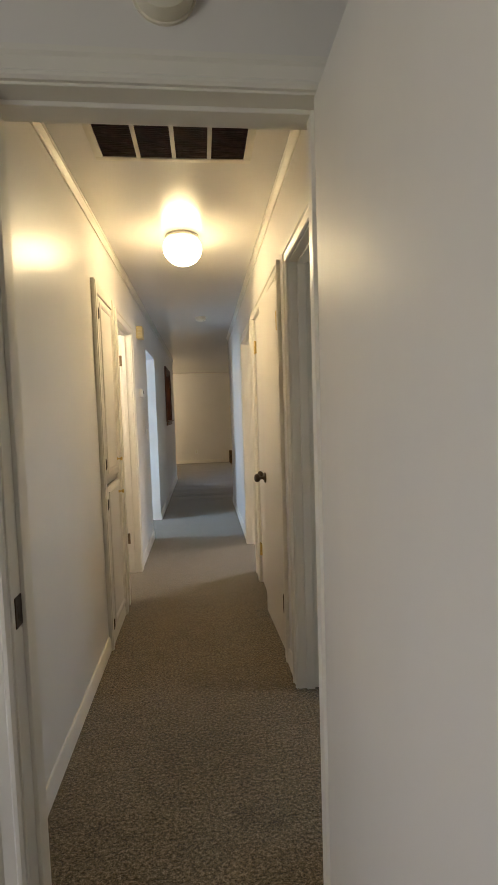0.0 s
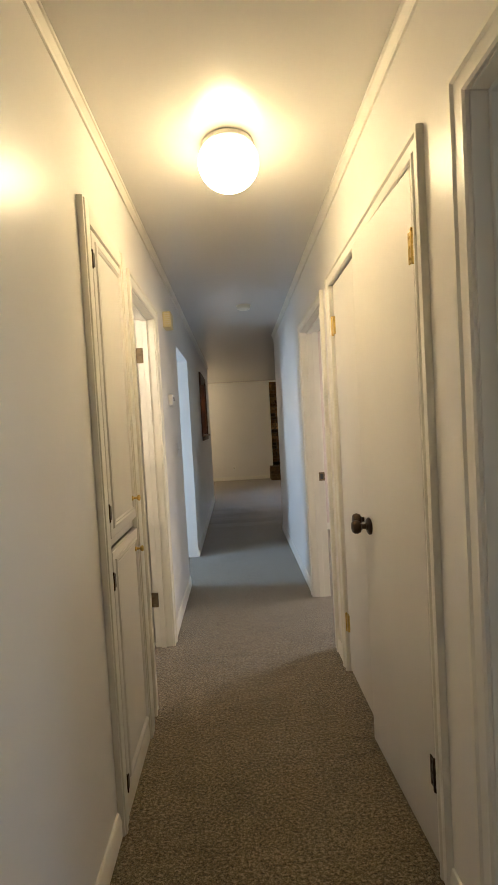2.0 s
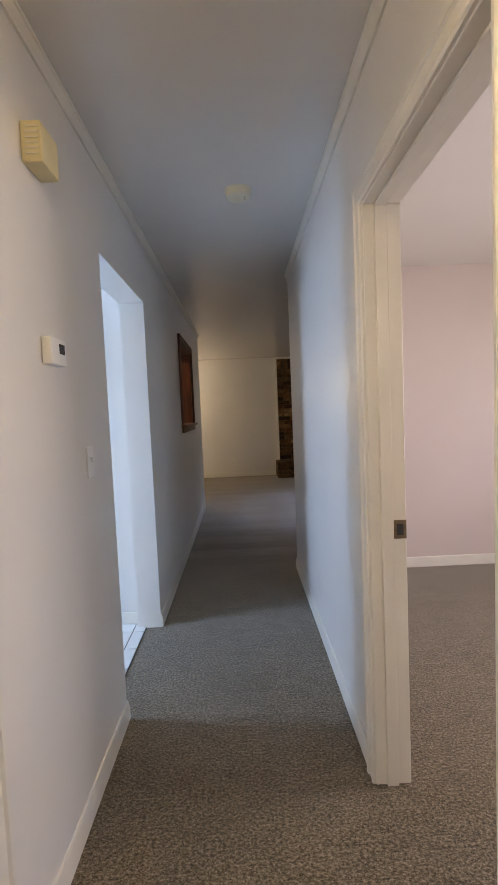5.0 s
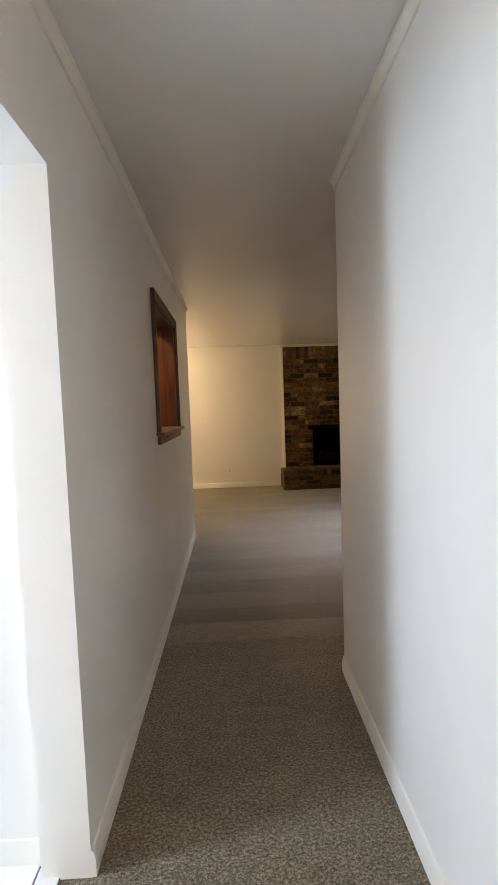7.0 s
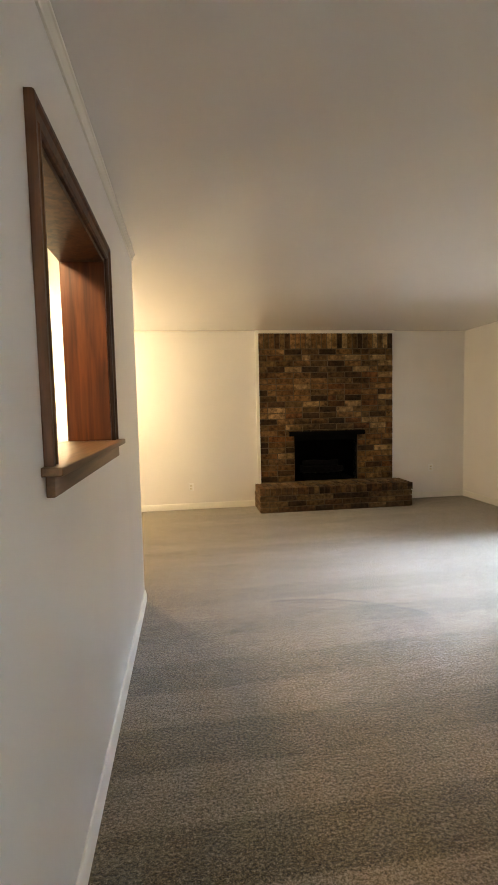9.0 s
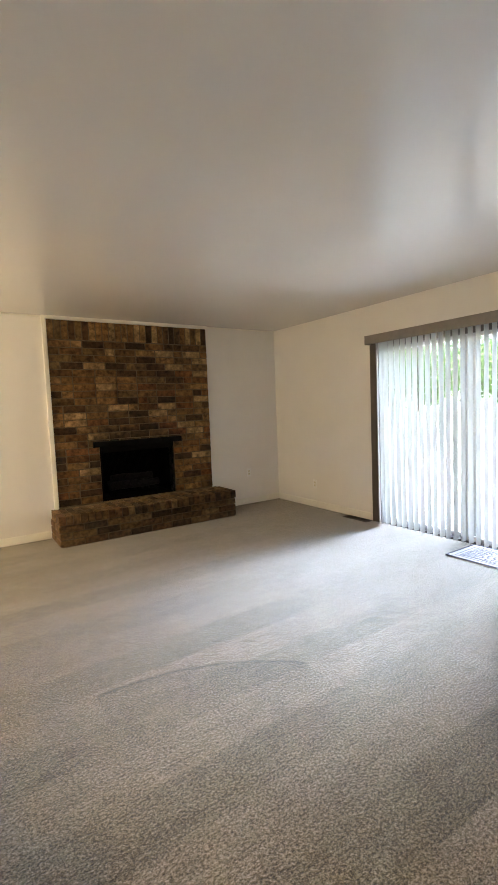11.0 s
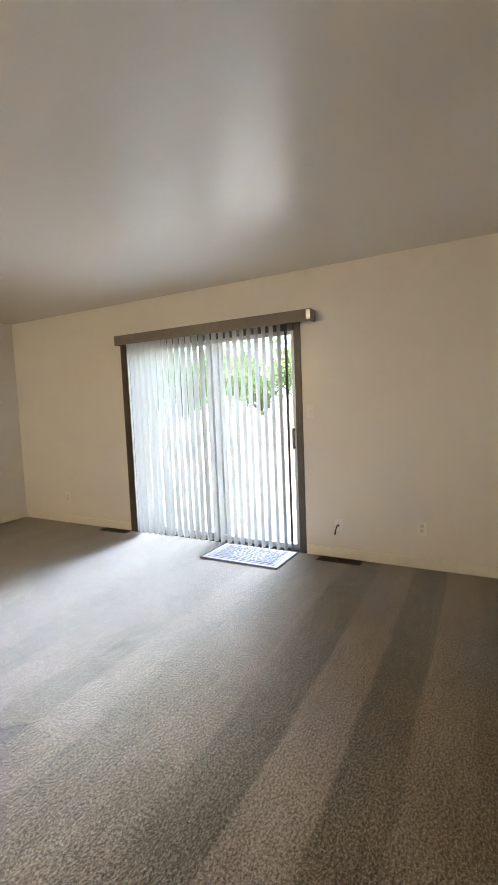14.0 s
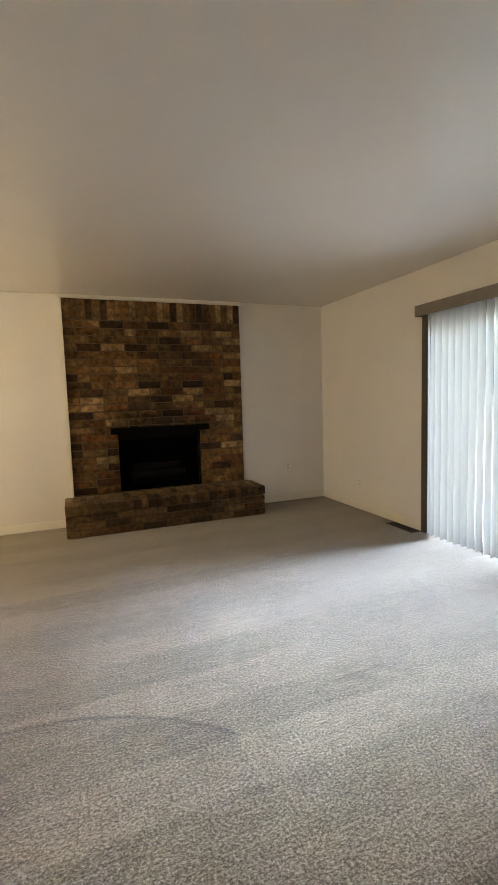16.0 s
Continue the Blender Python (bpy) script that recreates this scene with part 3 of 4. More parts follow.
crown((XL, 1.17), (XL, 9.70), (1, 0))
crown((XR, 1.17), (XR, 6.97), (-1, 0))
solid("fireplace_trim", boxes((0.770, 2.80, YF - 0.052, YF, TOP, H - 0.001), (0.770, 0.8145, YF - 0.050, YF, 0.325, TOP), b=0.002),
      TRIM, "cream painted strip of trim round the brickwork", "trim")
solid("picture_rail_trim", boxes((-4.06, 0.785, YF - 0.012, YF, H - 0.020, H - 0.001), (2.80, XW, YF - 0.012, YF, H - 0.020, H - 0.001), b=0.003),
      TRIM, "thin cream trim strip under the ceiling", "trim")

# ---- door frames ----
lining('x', 1.047, 1.173, -0.392, 0.315, 2.03, (1.095, 1.13))
casing('x', 1.05, -1, -0.397, 0.320, 2.035)
lining('y', 0.452, 0.578, 1.36, 2.145, 2.03, (0.49, 0.53))
casing('y', XR, -1, 1.355, 2.150, 2.035)
casing('y', XR, -1, 2.45, 3.575, 2.055)
lining('y', 0.452, 0.578, 3.855, 4.65, 2.03, (0.49, 0.53))
casing('y', XR, -1, 3.850, 4.655, 2.035)
lining('y', -0.658, -0.547, 3.37, 4.00, 2.03, (-0.620, -0.588))
casing('y', XL, 1, 3.365, 4.005, 2.035)

# ---- doors ----


def door_leaf(name, x0, x1, y0, y1, z0, z1, label):
    d = thing(name, ((x0 + x1) / 2, (y0 + y1) / 2, z0), label, "door", "structure")
    part("door_leaf", boxes((x0, x1, y0, y1, z0, z1), b=0.003, seg=2), DOOR, d)
    return d


d1 = door_leaf("door_1", 0.300, 0.335, 0.300, 1.044, 0.012, 2.022, "open flush white painted bedroom door")
for z in (1.83, 0.30):
    hinge(d1, (0.3385, 1.047, z), (-0.034, 0.0, -0.003, 0.0), None, BRONZE, "dark bronze hinge")
knob(d1, (0.300, 0.345, 0.865), 180, BRONZE)
solid("strike_plate_trim", boxes((-0.3925, -0.3895, 1.060, 1.094, 0.885, 0.955), (-0.3900, -0.3890, 1.070, 1.085, 0.905, 0.935), b=0.0006),
      BRONZE, "dark bronze strike plate on the door jamb", "strike plate")

d2 = door_leaf("door_2", 0.607, 1.365, 2.100, 2.136, 0.012, 2.022, "open flush white painted door with dark hinges")
for z in (1.83, 0.33):
    hinge(d2, (0.598, 2.141, z), (-0.040, 0.0, 0.0, 0.003), (0.009, 0.012, -0.038, -0.004), BRONZE, "dark bronze hinge")

d3 = door_leaf("door_3", 0.447, 0.480, 2.468, 3.020, 0.018, 2.0515, "flush cream closet door standing slightly ajar")
for z in (1.83, 0.29):
    hinge(d3, (0.444, 2.462, z), (-0.001, 0.004, -0.014, -0.002), (-0.001, 0.004, 0.006, 0.030), BRASS if z > 1 else BRONZE, "bright brass hinge" if z > 1 else "dark bronze hinge")
knob(d3, (0.447, 2.955, 0.925), 180, BRONZE)
d3.matrix_basis = Matrix.Translation((0.447, 2.468, 0)) @ Matrix.Rotation(radians(2.6), 4, 'Z') @ Matrix.Translation((-0.447, -2.468, 0)) @ d3.matrix_basis
d4 = door_leaf("door_4", 0.462, 0.495, 3.024, 3.566, 0.018, 2.0515, "closed flush cream closet door")
for z in (1.845, 0.272):
    hinge(d4, (0.452, 3.570, z), (-0.001, 0.004, 0.002, 0.014), (-0.001, 0.010, -0.030, -0.005), BRASS, "bright brass hinge")
knob(d4, (0.462, 3.085, 0.925), 180, BRONZE)

d5 = door_leaf("door_5", -1.300, -0.684, 3.978, 4.013, 0.014, 2.022, "open flush white painted bathroom door")
for z in (1.815, 0.30):
    hinge(d5, (-0.676, 3.984, z), (0.004, 0.053, 0.012, 0.0165), (-0.0080, -0.0045, -0.004, 0.027), OLDBRASS, "tarnished brass hinge")
solid("strike_plate_trim", boxes((0.534, 0.577, 4.6460, 4.6502, 0.900, 0.965), b=0.0006), OLDBRASS, "tarnished brass strike plate on the door jamb", "strike plate")
solid("strike_hole_trim", boxes((0.543, 0.566, 4.6450, 4.6462, 0.913, 0.952)), SLOT, "dark latch hole in the strike plate", "strike plate")

# ---- built-in linen cabinet ----
lc = thing("linen_cabinet", (-0.62, 2.95, 0.0), "cream painted built-in linen cabinet with two panelled doors", "cabinet")
bm = boxes((-1.05, XL - 0.004, 2.752, 2.768, 0.082, 2.038), (-1.05, XL - 0.002, 3.145, 3.163, 0.082, 2.038), (-1.05, -1.03, 2.755, 3.145, 0.082, 2.038),
           (-1.03, XL - 0.002, 2.755, 3.145, 0.082, 0.10), (-1.03, XL - 0.002, 2.755, 3.145, 2.02, 2.038), (-1.03, XL - 0.002, 2.755, 3.145, 0.945, 0.972))
part("body", bm, DOOR, lc)
bm = bmesh.new()
for a, c in ((2.662, 2.728), (3.140, 3.238)):
    add_box(bm, XL - 0.001, XL + 0.021, a, c, 0.0, 2.115, b=0.004, seg=2)
    add_box(bm, XL + 0.018, XL + 0.026, a + 0.008, c - 0.038, 0.0, 2.110, b=0.003, seg=2)
add_box(bm, XL - 0.001, XL + 0.020, 2.728, 3.140, 2.050, 2.115, b=0.004, seg=2)
part("face_frame", bm, TRIM, lc)
bm = bmesh.new()
sweep(bm, [[Vector((XL + 0.002 + d, e, h)) for d, h in BASE] for e in (2.728, 3.140)])
part("toe_board", bm, TRIM, lc)
for z0, z1, kz in ((0.985, 2.036, 1.075), (0.092, 0.940, 0.862)):
    cd = part("cabinet_door", boxes((XL + 0.001, XL + 0.020, 2.738, 3.130, z0, z1), b=0.006, seg=3), DOOR, lc, "cream painted panelled cabinet door")
    bm = bmesh.new()
    ring = [(0.030, 0.0), (0.033, 0.006), (0.040, 0.008), (0.046, 0.004), (0.050, 0.006), (0.056, 0.0)]
    rings = []
    for cy, cz, sy, sz in ((2.738, z0, 1, 1), (3.130, z0, -1, 1), (3.130, z1, -1, -1), (2.738, z1, 1, -1), (2.738, z0, 1, 1)):
        rings.append([Vector((XL + 0.0195 + d, cy + sy * u, cz + sz * u)) for u, d in ring])
    sweep(bm, rings, closed=False)
    part("panel_moulding", bm, DOOR, cd)
    m = pose(XL + 0.020, 3.080, kz) @ pose(0, 0, 0, 0, 90, 0)
    part("cabinet_knob", lathe([(0, 0), (0.011, 0), (0.011, 0.003), (0.005, 0.006), (0.004, 0.018), (0.010, 0.022), (0.013, 0.028), (0.010, 0.033), (0, 0.035)], m, 16), BRASS, cd, "small brass knob")
    for hz in (z0 + (0.09 if z0 > 0.5 else 0.035), z1 - 0.10):
        bm = boxes((XL + 0.006, XL + 0.0235, 2.7285, 2.7375, hz - 0.032, hz + 0.032), (XL + 0.0195, XL + 0.0235, 2.7285, 2.752, hz - 0.024, hz + 0.024), b=0.002)
        part("cabinet_hinge", bm, BRONZE, cd, "dark cabinet hinge")

# ---- hall ceiling: return grille, lamp, detectors ----
rv = thing("return_air_vent", (-0.046, 1.965, H), "cream return air grille with dark brown slots in the ceiling", "air vent")
x0, x1, y0, y1 = -0.383, 0.291, 1.775, 2.155
zt = H - 0.001
bm = boxes((x0, x1, y0, y0 + 0.030, zt - 0.010, zt), (x0, x1, y1 - 0.030, y1, zt - 0.010, zt), (x0, x0 + 0.034, y0 + 0.030, y1 - 0.030, zt - 0.010, zt), (x1 - 0.034, x1, y0 + 0.030, y1 - 0.030, zt - 0.010, zt), b=0.003, seg=2)
part("vent_frame", bm, STEEL, rv)
# dark brown sheet behind brown louvres, both darker than the cream frame
part("vent_backing", boxes((x0 + 0.03, x1 - 0.03, y0 + 0.028, y1 - 0.028, zt - 0.0015, zt)), VENT_BROWN, rv, "dark brown backing behind the slots")
ix0, ix1 = x0 + 0.034, x1 - 0.034
for i in (1, 2, 3):
    c = ix0 + (ix1 - ix0) * i / 4
    part("vent_mullion", boxes((c - 0.009, c + 0.009, y0 + 0.030, y1 - 0.030, zt - 0.0095, zt - 0.002), b=0.001), STEEL, rv)
ns = 25
for i in range(ns):
    c = y0 + 0.036 + (y1 - y0 - 0.072) * i / (ns - 1)
    bm = bmesh.new()
    sweep(bm, [[Vector((e, c - 0.0010, zt - 0.0085)), Vector((e, c + 0.0014, zt - 0.0085)), Vector((e, c + 0.0060, zt - 0.002)), Vector((e, c + 0.0036, zt - 0.002))] for e in (ix0, ix1)])
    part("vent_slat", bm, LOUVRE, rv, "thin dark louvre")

cl = thing("ceiling_lamp", (-0.052, 3.03, H), "lit opal glass globe lamp on a white holder", "ceiling lamp")
m = pose(-0.052, 3.03, H)
part("lamp_holder", lathe([(0, -0.001), (0.096, -0.001), (0.101, -0.004), (0.103, -0.018), (0.100, -0.022), (0.096, -0.022), (0, -0.012)], m, 40), TRIM, cl, "white enamelled lamp holder")
gp = [(0.092, -0.010)]
for i in range(7, 25):
    a = math.pi * i / 24
    gp.append((0.121 * math.sin(a), -0.078 + 0.104 * math.cos(a)))
part("globe", lathe(gp, m, 40), GLOBE, cl, "glowing opal glass globe")

for nm, mm, lab in (("smoke_detector", pose(0.055, 5.48, H - 0.001) @ pose(0, 0, 0, 180, 0, 0), "round ivory smoke detector on the hall ceiling"),
                    ("smoke_alarm", pose(-0.012, 1.0505, 2.225) @ pose(0, 0, 0, 90, 0, 0), "round white smoke alarm above the bedroom door")):
    sd = thing(nm, mm.translation, lab, "smoke detector")
    part("mounting_plate", lathe([(0, 0), (0.068, 0), (0.068, 0.006), (0, 0.006)], mm, 36), PLASTIC, sd)
    part("detector_body", lathe([(0, 0.006), (0.063, 0.006), (0.063, 0.020), (0.058, 0.034), (0.046, 0.040), (0.020, 0.041), (0, 0.041)], mm, 36), PLASTIC, sd)
    for dy in (-0.012, 0.014):
        q = boxes((0.030, 0.036, dy - 0.003, dy + 0.003, 0.0385, 0.0415), b=0.0008)
        bmesh.ops.transform(q, matrix=mm, verts=q.verts[:])
        part("indicator", q, SLOT, sd, "tiny dark indicator")
    t = boxes((-0.012, 0.012, -0.012, 0.012, 0.0405, 0.0430), b=0.0012)
    bmesh.ops.transform(t, matrix=mm, verts=t.verts[:])
    part("test_button", t, PLASTIC, sd)

# ---- hall west wall: chime box, thermostat, switch ----
dc = thing("door_chime", (XL, 4.465, 2.125), "small yellowed plastic door chime box on the wall", "door chime")
part("chime_cover", boxes((XL + 0.001, XL + 0.058, 4.405, 4.525, 2.070, 2.180), b=0.006, seg=3), YELLOWED, dc)
part("chime_grille", boxes(*[(XL + 0.015, XL + 0.050, 4.403, 4.406, 2.09 + 0.014 * i, 2.094 + 0.014 * i) for i in range(6)]), PLASTIC, dc)
th = thing("thermostat", (XL, 4.50, 1.565), "small white wall thermostat with a dark display", "thermostat")
part("thermostat_case", boxes((XL + 0.001, XL + 0.030, 4.445, 4.560, 1.525, 1.605), b=0.005, seg=3), WHITEPL, th)
part("display", boxes((XL + 0.0295, XL + 0.0315, 4.505, 4.545, 1.560, 1.590), b=0.0006), SLOT, th, "small dark display")


def plate(name, at, n, label, holes, group=""):
    """A wall plate in the plane across n ('x-', 'x+', 'y-'), with its outlets or toggle."""
    p = thing(name, at, label, "light switch" if "switch" in name else "outlet", group=group)
    turn = {'x+': 0, 'x-': 180, 'y-': -90}[n]
    m = pose(*at, 0, 0, turn)

    def fit(nm, bm, mat, lab="", par=None):
        bmesh.ops.transform(bm, matrix=m, verts=bm.verts[:])
        return part(nm, bm, mat, par or p, lab)
    fit("cover_plate", boxes((0.0005, 0.0060, -0.035, 0.035, -0.0575, 0.0575), b=0.0022, seg=2), WHITEPL)
    if holes == "toggle":
        fit("toggle", boxes((0.005, 0.016, -0.005, 0.005, -0.002, 0.018), b=0.0015), WHITEPL)
    elif holes == "duplex":
        for dz in (-0.0195, 0.0195):
            r = fit("receptacle", boxes((0.0055, 0.0078, -0.017, 0.017, dz - 0.014, dz + 0.014), b=0.001), PLASTIC)
            fit("slot", boxes((0.0074, 0.0082, -0.008, -0.0055, dz - 0.005, dz + 0.006), (0.0074, 0.0082, 0.0055, 0.008, dz - 0.005, dz + 0.006)), SLOT, "", r)
    else:
        fit("cable_socket", boxes((0.0055, 0.016, -0.006, 0.006, -0.006, 0.006), b=0.0015), CHROME)
    return p


plate("light_switch", (XL, 4.80, 1.20), 'x+', "white light switch plate on the hall wall", "toggle")
plate("light_switch", (XW, 8.79, 1.27), 'x-', "white light switch plate beside the sliding door", "toggle")
plate("wall_outlet", (XW, 11.96, 0.315), 'x-', "white duplex wall outlet near the room corner", "duplex", "wall outlets")
plate("wall_outlet", (XW, 7.88, 0.325), 'x-', "white duplex wall outlet on the bare wall", "duplex", "wall outlets")
plate("wall_outlet", (-0.175, YF, 0.315), 'y-', "white duplex wall outlet beside the fireplace", "duplex", "wall outlets")
plate("wall_outlet", (3.40, YF, 0.45), 'y-', "white duplex wall outlet between brickwork and corner", "duplex", "wall outlets")
plate("cable_outlet", (XW, 8.555, 0.285), 'x-', "white wall plate with a loose dark cable", "cable")
ct = thing("loose_cable", (3.915, 8.565, 0.28), "short dark cable hanging out of the wall plate", "cable")
part("cable", tube([(3.920, 8.556, 0.290), (3.902, 8.560, 0.294), (3.893, 8.567, 0.280), (3.892, 8.574, 0.255), (3.894, 8.580, 0.232)], 0.0050), SLOT, ct)
part("plug_tip", tube([(3.894, 8.580, 0.233), (3.895, 8.583, 0.212)], 0.0065), BRONZE, ct)

# ---- pass-through to the kitchen ----
pt = thing("window_1", (-0.62, 8.05, 1.2), "dark-stained wooden pass-through frame in the hall wall", "pass-through", "structure")
bm = bmesh.new()
for legs in (((7.58, 0, 1.26), (7.58, 0, 2.07), (8.52, 1, 2.07), (8.52, 1, 1.26)),):
    rings = []
    for k, (c, s, z) in enumerate(legs):
        sg = 1 if s else -1
        rings.append([Vector((XL + d * 1.2, c + sg * u, z + (u if k in (1, 2) else 0))) for u, d in CASING])
    sweep(bm, rings)
part("casing", bm, WALNUT, pt, "walnut-stained moulded casing")
for y0, y1 in ((7.5805, 7.598), (8.502, 8.5195)):
    part("jamb", boxes((-0.735, XL + 0.004, y0, y1, 1.262, 2.068), b=0.001), HONEY, pt, "red-brown varnished jamb board")
part("head_board", boxes((-0.735, XL + 0.004, 7.598, 8.502, 2.050, 2.068), b=0.001), WALNUT, pt)
part("sill", boxes((-0.76, XL + 0.050, 7.490, 8.625, 1.2375, 1.2605), b=0.006, seg=3), SILLWOOD, pt, "brown wooden projecting sill")
part("apron", boxes((XL + 0.001, XL + 0.024, 7.515, 8.590, 1.183, 1.2375), b=0.005, seg=2), SILLWOOD, pt)

# ---- sliding door, blinds, mat ----
sl = thing("door_6", (4.0, 9.9, 0.0), "bronze aluminium sliding glass patio door", "sliding door", "structure")
bm = boxes((XW - 0.006, 4.072, 8.86, 8.925, 0.0, 2.045), (XW - 0.022, 4.072, 10.845, 10.94, 0.0, 2.045), (XW - 0.006, 4.072, 8.925, 10.845, 1.985, 2.045), (XW + 0.0, 4.072, 8.925, 10.845, 0.0, 0.020), b=0.004)
part("outer_frame", bm, ALU, sl)
for x0, x1, y0, y1 in ((3.955, 3.990, 8.925, 9.83), (4.005, 4.040, 9.74, 10.845)):
    sash = part("sash", boxes((x0, x1, y0, y0 + 0.040, 0.020, 1.985), (x0, x1, y1 - 0.040, y1, 0.020, 1.985), (x0, x1, y0 + 0.040, y1 - 0.040, 0.020, 0.065), (x0, x1, y0 + 0.040, y1 - 0.040, 1.950, 1.985), b=0.003), SASH, sl)
    pane = part("pane", boxes(((x0 + x1) / 2 - 0.003, (x0 + x1) / 2 + 0.003, y0 + 0.05, y1 - 0.05, 0.062, 1.94)), GLASS, sash, "clear window pane")
    pane.visible_shadow = False
bm = boxes((3.925, 3.955, 8.945, 8.963, 0.95, 0.965), (3.925, 3.955, 8.945, 8.963, 1.105, 1.12), (3.918, 3.930, 8.943, 8.965, 0.94, 1.13), b=0.003)
part("door_pull", bm, ALU, sl, "dark door pull")

vb = thing("vertical_blinds", (3.85, 9.8, 2.1), "white vertical vane blinds, mostly open, under a taupe valance", "blinds")
bm = boxes((3.812, 3.824, 8.720, 10.925, 2.026, 2.124), (3.824, XW - 0.001, 8.720, 8.732, 2.026, 2.124), (3.824, XW - 0.001, 10.913, 10.925, 2.026, 2.124), (3.824, XW - 0.001, 8.732, 10.913, 2.112, 2.124), b=0.003, seg=2)
part("valance", bm, TAUPE, vb, "taupe vinyl-covered valance")
part("valance_clip", boxes((3.8085, 3.8120, 8.722, 8.760, 2.034, 2.116), b=0.002), CHROME, vb, "shiny plastic valance corner")
part("head_rail", boxes((3.842, 3.884, 8.80, 10.90, 2.062, 2.100), b=0.004), WHITEPL, vb)


def vane(length):
    bm = bmesh.new()
    rings = []
    arc = [(-0.0445 + 0.0089 * i, 0.0125 * (1 - ((i - 5) / 5) ** 2)) for i in range(11)]
    outline = [(a, c) for a, c in arc] + [(a, c + 0.0010) for a, c in reversed(arc)]
    for z in (0.0, -length):
        rings.append([Vector((a, c, z)) for a, c in outline])
    return sweep(bm, rings)


vane_mesh = mesh_of("vane", vane(2.022), VINYL)
clip_mesh = mesh_of("vane_hanger", boxes((-0.012, 0.012, -0.002, 0.002, 0.0, 0.022), b=0.0006), WHITEPL)
ys = [10.790 - 0.030 * i for i in range(3)] + [10.675 - 0.0745 * i for i in range(23)]
for i, y in enumerate(ys):
    turn = 3.5 + rng.uniform(-0.7, 0.7) + (30 if i < 2 else 0)
    v = under(new("slat", vane_mesh), vb)
    v.matrix_basis = pose(3.862, y, 2.042, rng.uniform(-0.15, 0.15), 0, turn)
    w = new("hanger", clip_mesh)
    w.parent = v
part("wand", tube([(3.835, 8.965, 2.06), (3.832, 8.962, 1.3), (3.830, 8.960, 0.10)], 0.007), ALU, vb, "dark control wand")
part("end_vane", boxes((3.850, 3.856, 8.955, 8.972, 0.04, 2.05), b=0.001), TAUPE, vb, "dark edge-on end vane")

dm = thing("doormat", (3.69, 9.315, 0.0), "pale woven doormat with navy border and medallion pattern", "doormat")
mx0, mx1, my0, my1 = 3.455, 3.905, 8.930, 9.700
part("mat_base", boxes((mx0, mx1, my0, my1, 0.001, 0.010), b=0.003, seg=2), MATPALE, dm)
zb0, zb1 = 0.0095, 0.0125


def frame_strip(e, w):
    return boxes((mx0 + e, mx1 - e, my0 + e, my0 + e + w, zb0, zb1), (mx0 + e, mx1 - e, my1 - e - w, my1 - e, zb0, zb1),
                 (mx0 + e, mx0 + e + w, my0 + e + w, my1 - e - w, zb0, zb1), (mx1 - e - w, mx1 - e, my0 + e + w, my1 - e - w, zb0, zb1))


part("border", frame_strip(0.0, 0.011), MATDARK, dm, "navy outer border")
part("border", frame_strip(0.055, 0.006), MATGREY, dm, "grey inner line")
part("border", frame_strip(0.085, 0.004), MATGREY, dm, "grey inner line")
cx, cy = (mx0 + mx1) / 2, (my0 + my1) / 2
for ring_r, ny, sz in ((0.022, 6, 0.014), (0.050, 10, 0.017), (0.085, 16, 0.019), (0.120, 20, 0.016)):
    bit = mesh_of("motif", boxes((-sz * 0.5, sz * 0.5, -sz * 0.7, sz * 0.7, 0, zb1 - zb0)), MATGREY)
    for i in range(ny):
        a = 2 * math.pi * i / ny
        o = under(new("motif", bit), dm)
        o.matrix_basis = pose(cx + ring_r * 0.95 * math.cos(a), cy + ring_r * 1.35 * math.sin(a), zb0)
bits = [mesh_of("motif", boxes((-s, s, -s, s, 0, zb1 - zb0)), MATGREY) for s in (0.008, 0.014)]
for i in range(18):
    for j in range(8):
        y, x = my0 + 0.11 + i * (my1 - my0 - 0.22) / 17, mx0 + 0.105 + j * (mx1 - mx0 - 0.21) / 7
        if ((x - cx) / 0.125) ** 2 + ((y - cy) / 0.175) ** 2 > 1.0:
            o = under(new("motif", bits[(i + j) % 2]), dm)
            o.matrix_basis = pose(x, y, zb0)


def register(at, label):
    x, y = at
    r = thing("floor_register", (x, y, 0.0), label, "floor register", group="floor registers")
    part("register_frame", boxes((x - 0.055, x + 0.055, y - 0.19, y - 0.172, 0.001, 0.008), (x - 0.055, x + 0.055, y + 0.172, y + 0.19, 0.001, 0.008),
                                 (x - 0.055, x - 0.042, y - 0.172, y + 0.172, 0.001, 0.008), (x + 0.042, x + 0.055, y - 0.172, y + 0.172, 0.001, 0.008), b=0.002), REGISTER, r)
    part("register_well", boxes((x - 0.042, x + 0.042, y - 0.172, y + 0.172, 0.0008, 0.002)), DARK, r)
    for i in range(15):
        c = y - 0.160 + 0.320 * i / 14
        part("fin", boxes((x - 0.042, x + 0.042, c - 0.003, c + 0.003, 0.002, 0.0065)), REGISTER, r)


register((3.852, 8.535), "brown metal floor register beside the sliding door")
register((3.852, 11.130), "brown metal floor register below the bare wall")

cv = thing("ceiling_vent", (1.43, 7.31, H), "painted square ceiling air vent with angled louvres", "air vent")
x0, x1, y0, y1 = 1.22, 1.635, 7.06, 7.558
part("vent_frame", boxes((x0, x1, y0, y0 + 0.04, zt - 0.012, zt), (x0, x1, y1 - 0.04, y1, zt - 0.012, zt), (x0, x0 + 0.04, y0 + 0.04, y1 - 0.04, zt - 0.012, zt), (x1 - 0.04, x1, y0 + 0.04, y1 - 0.04, zt - 0.012, zt), b=0.004, seg=2), GRILLE, cv)
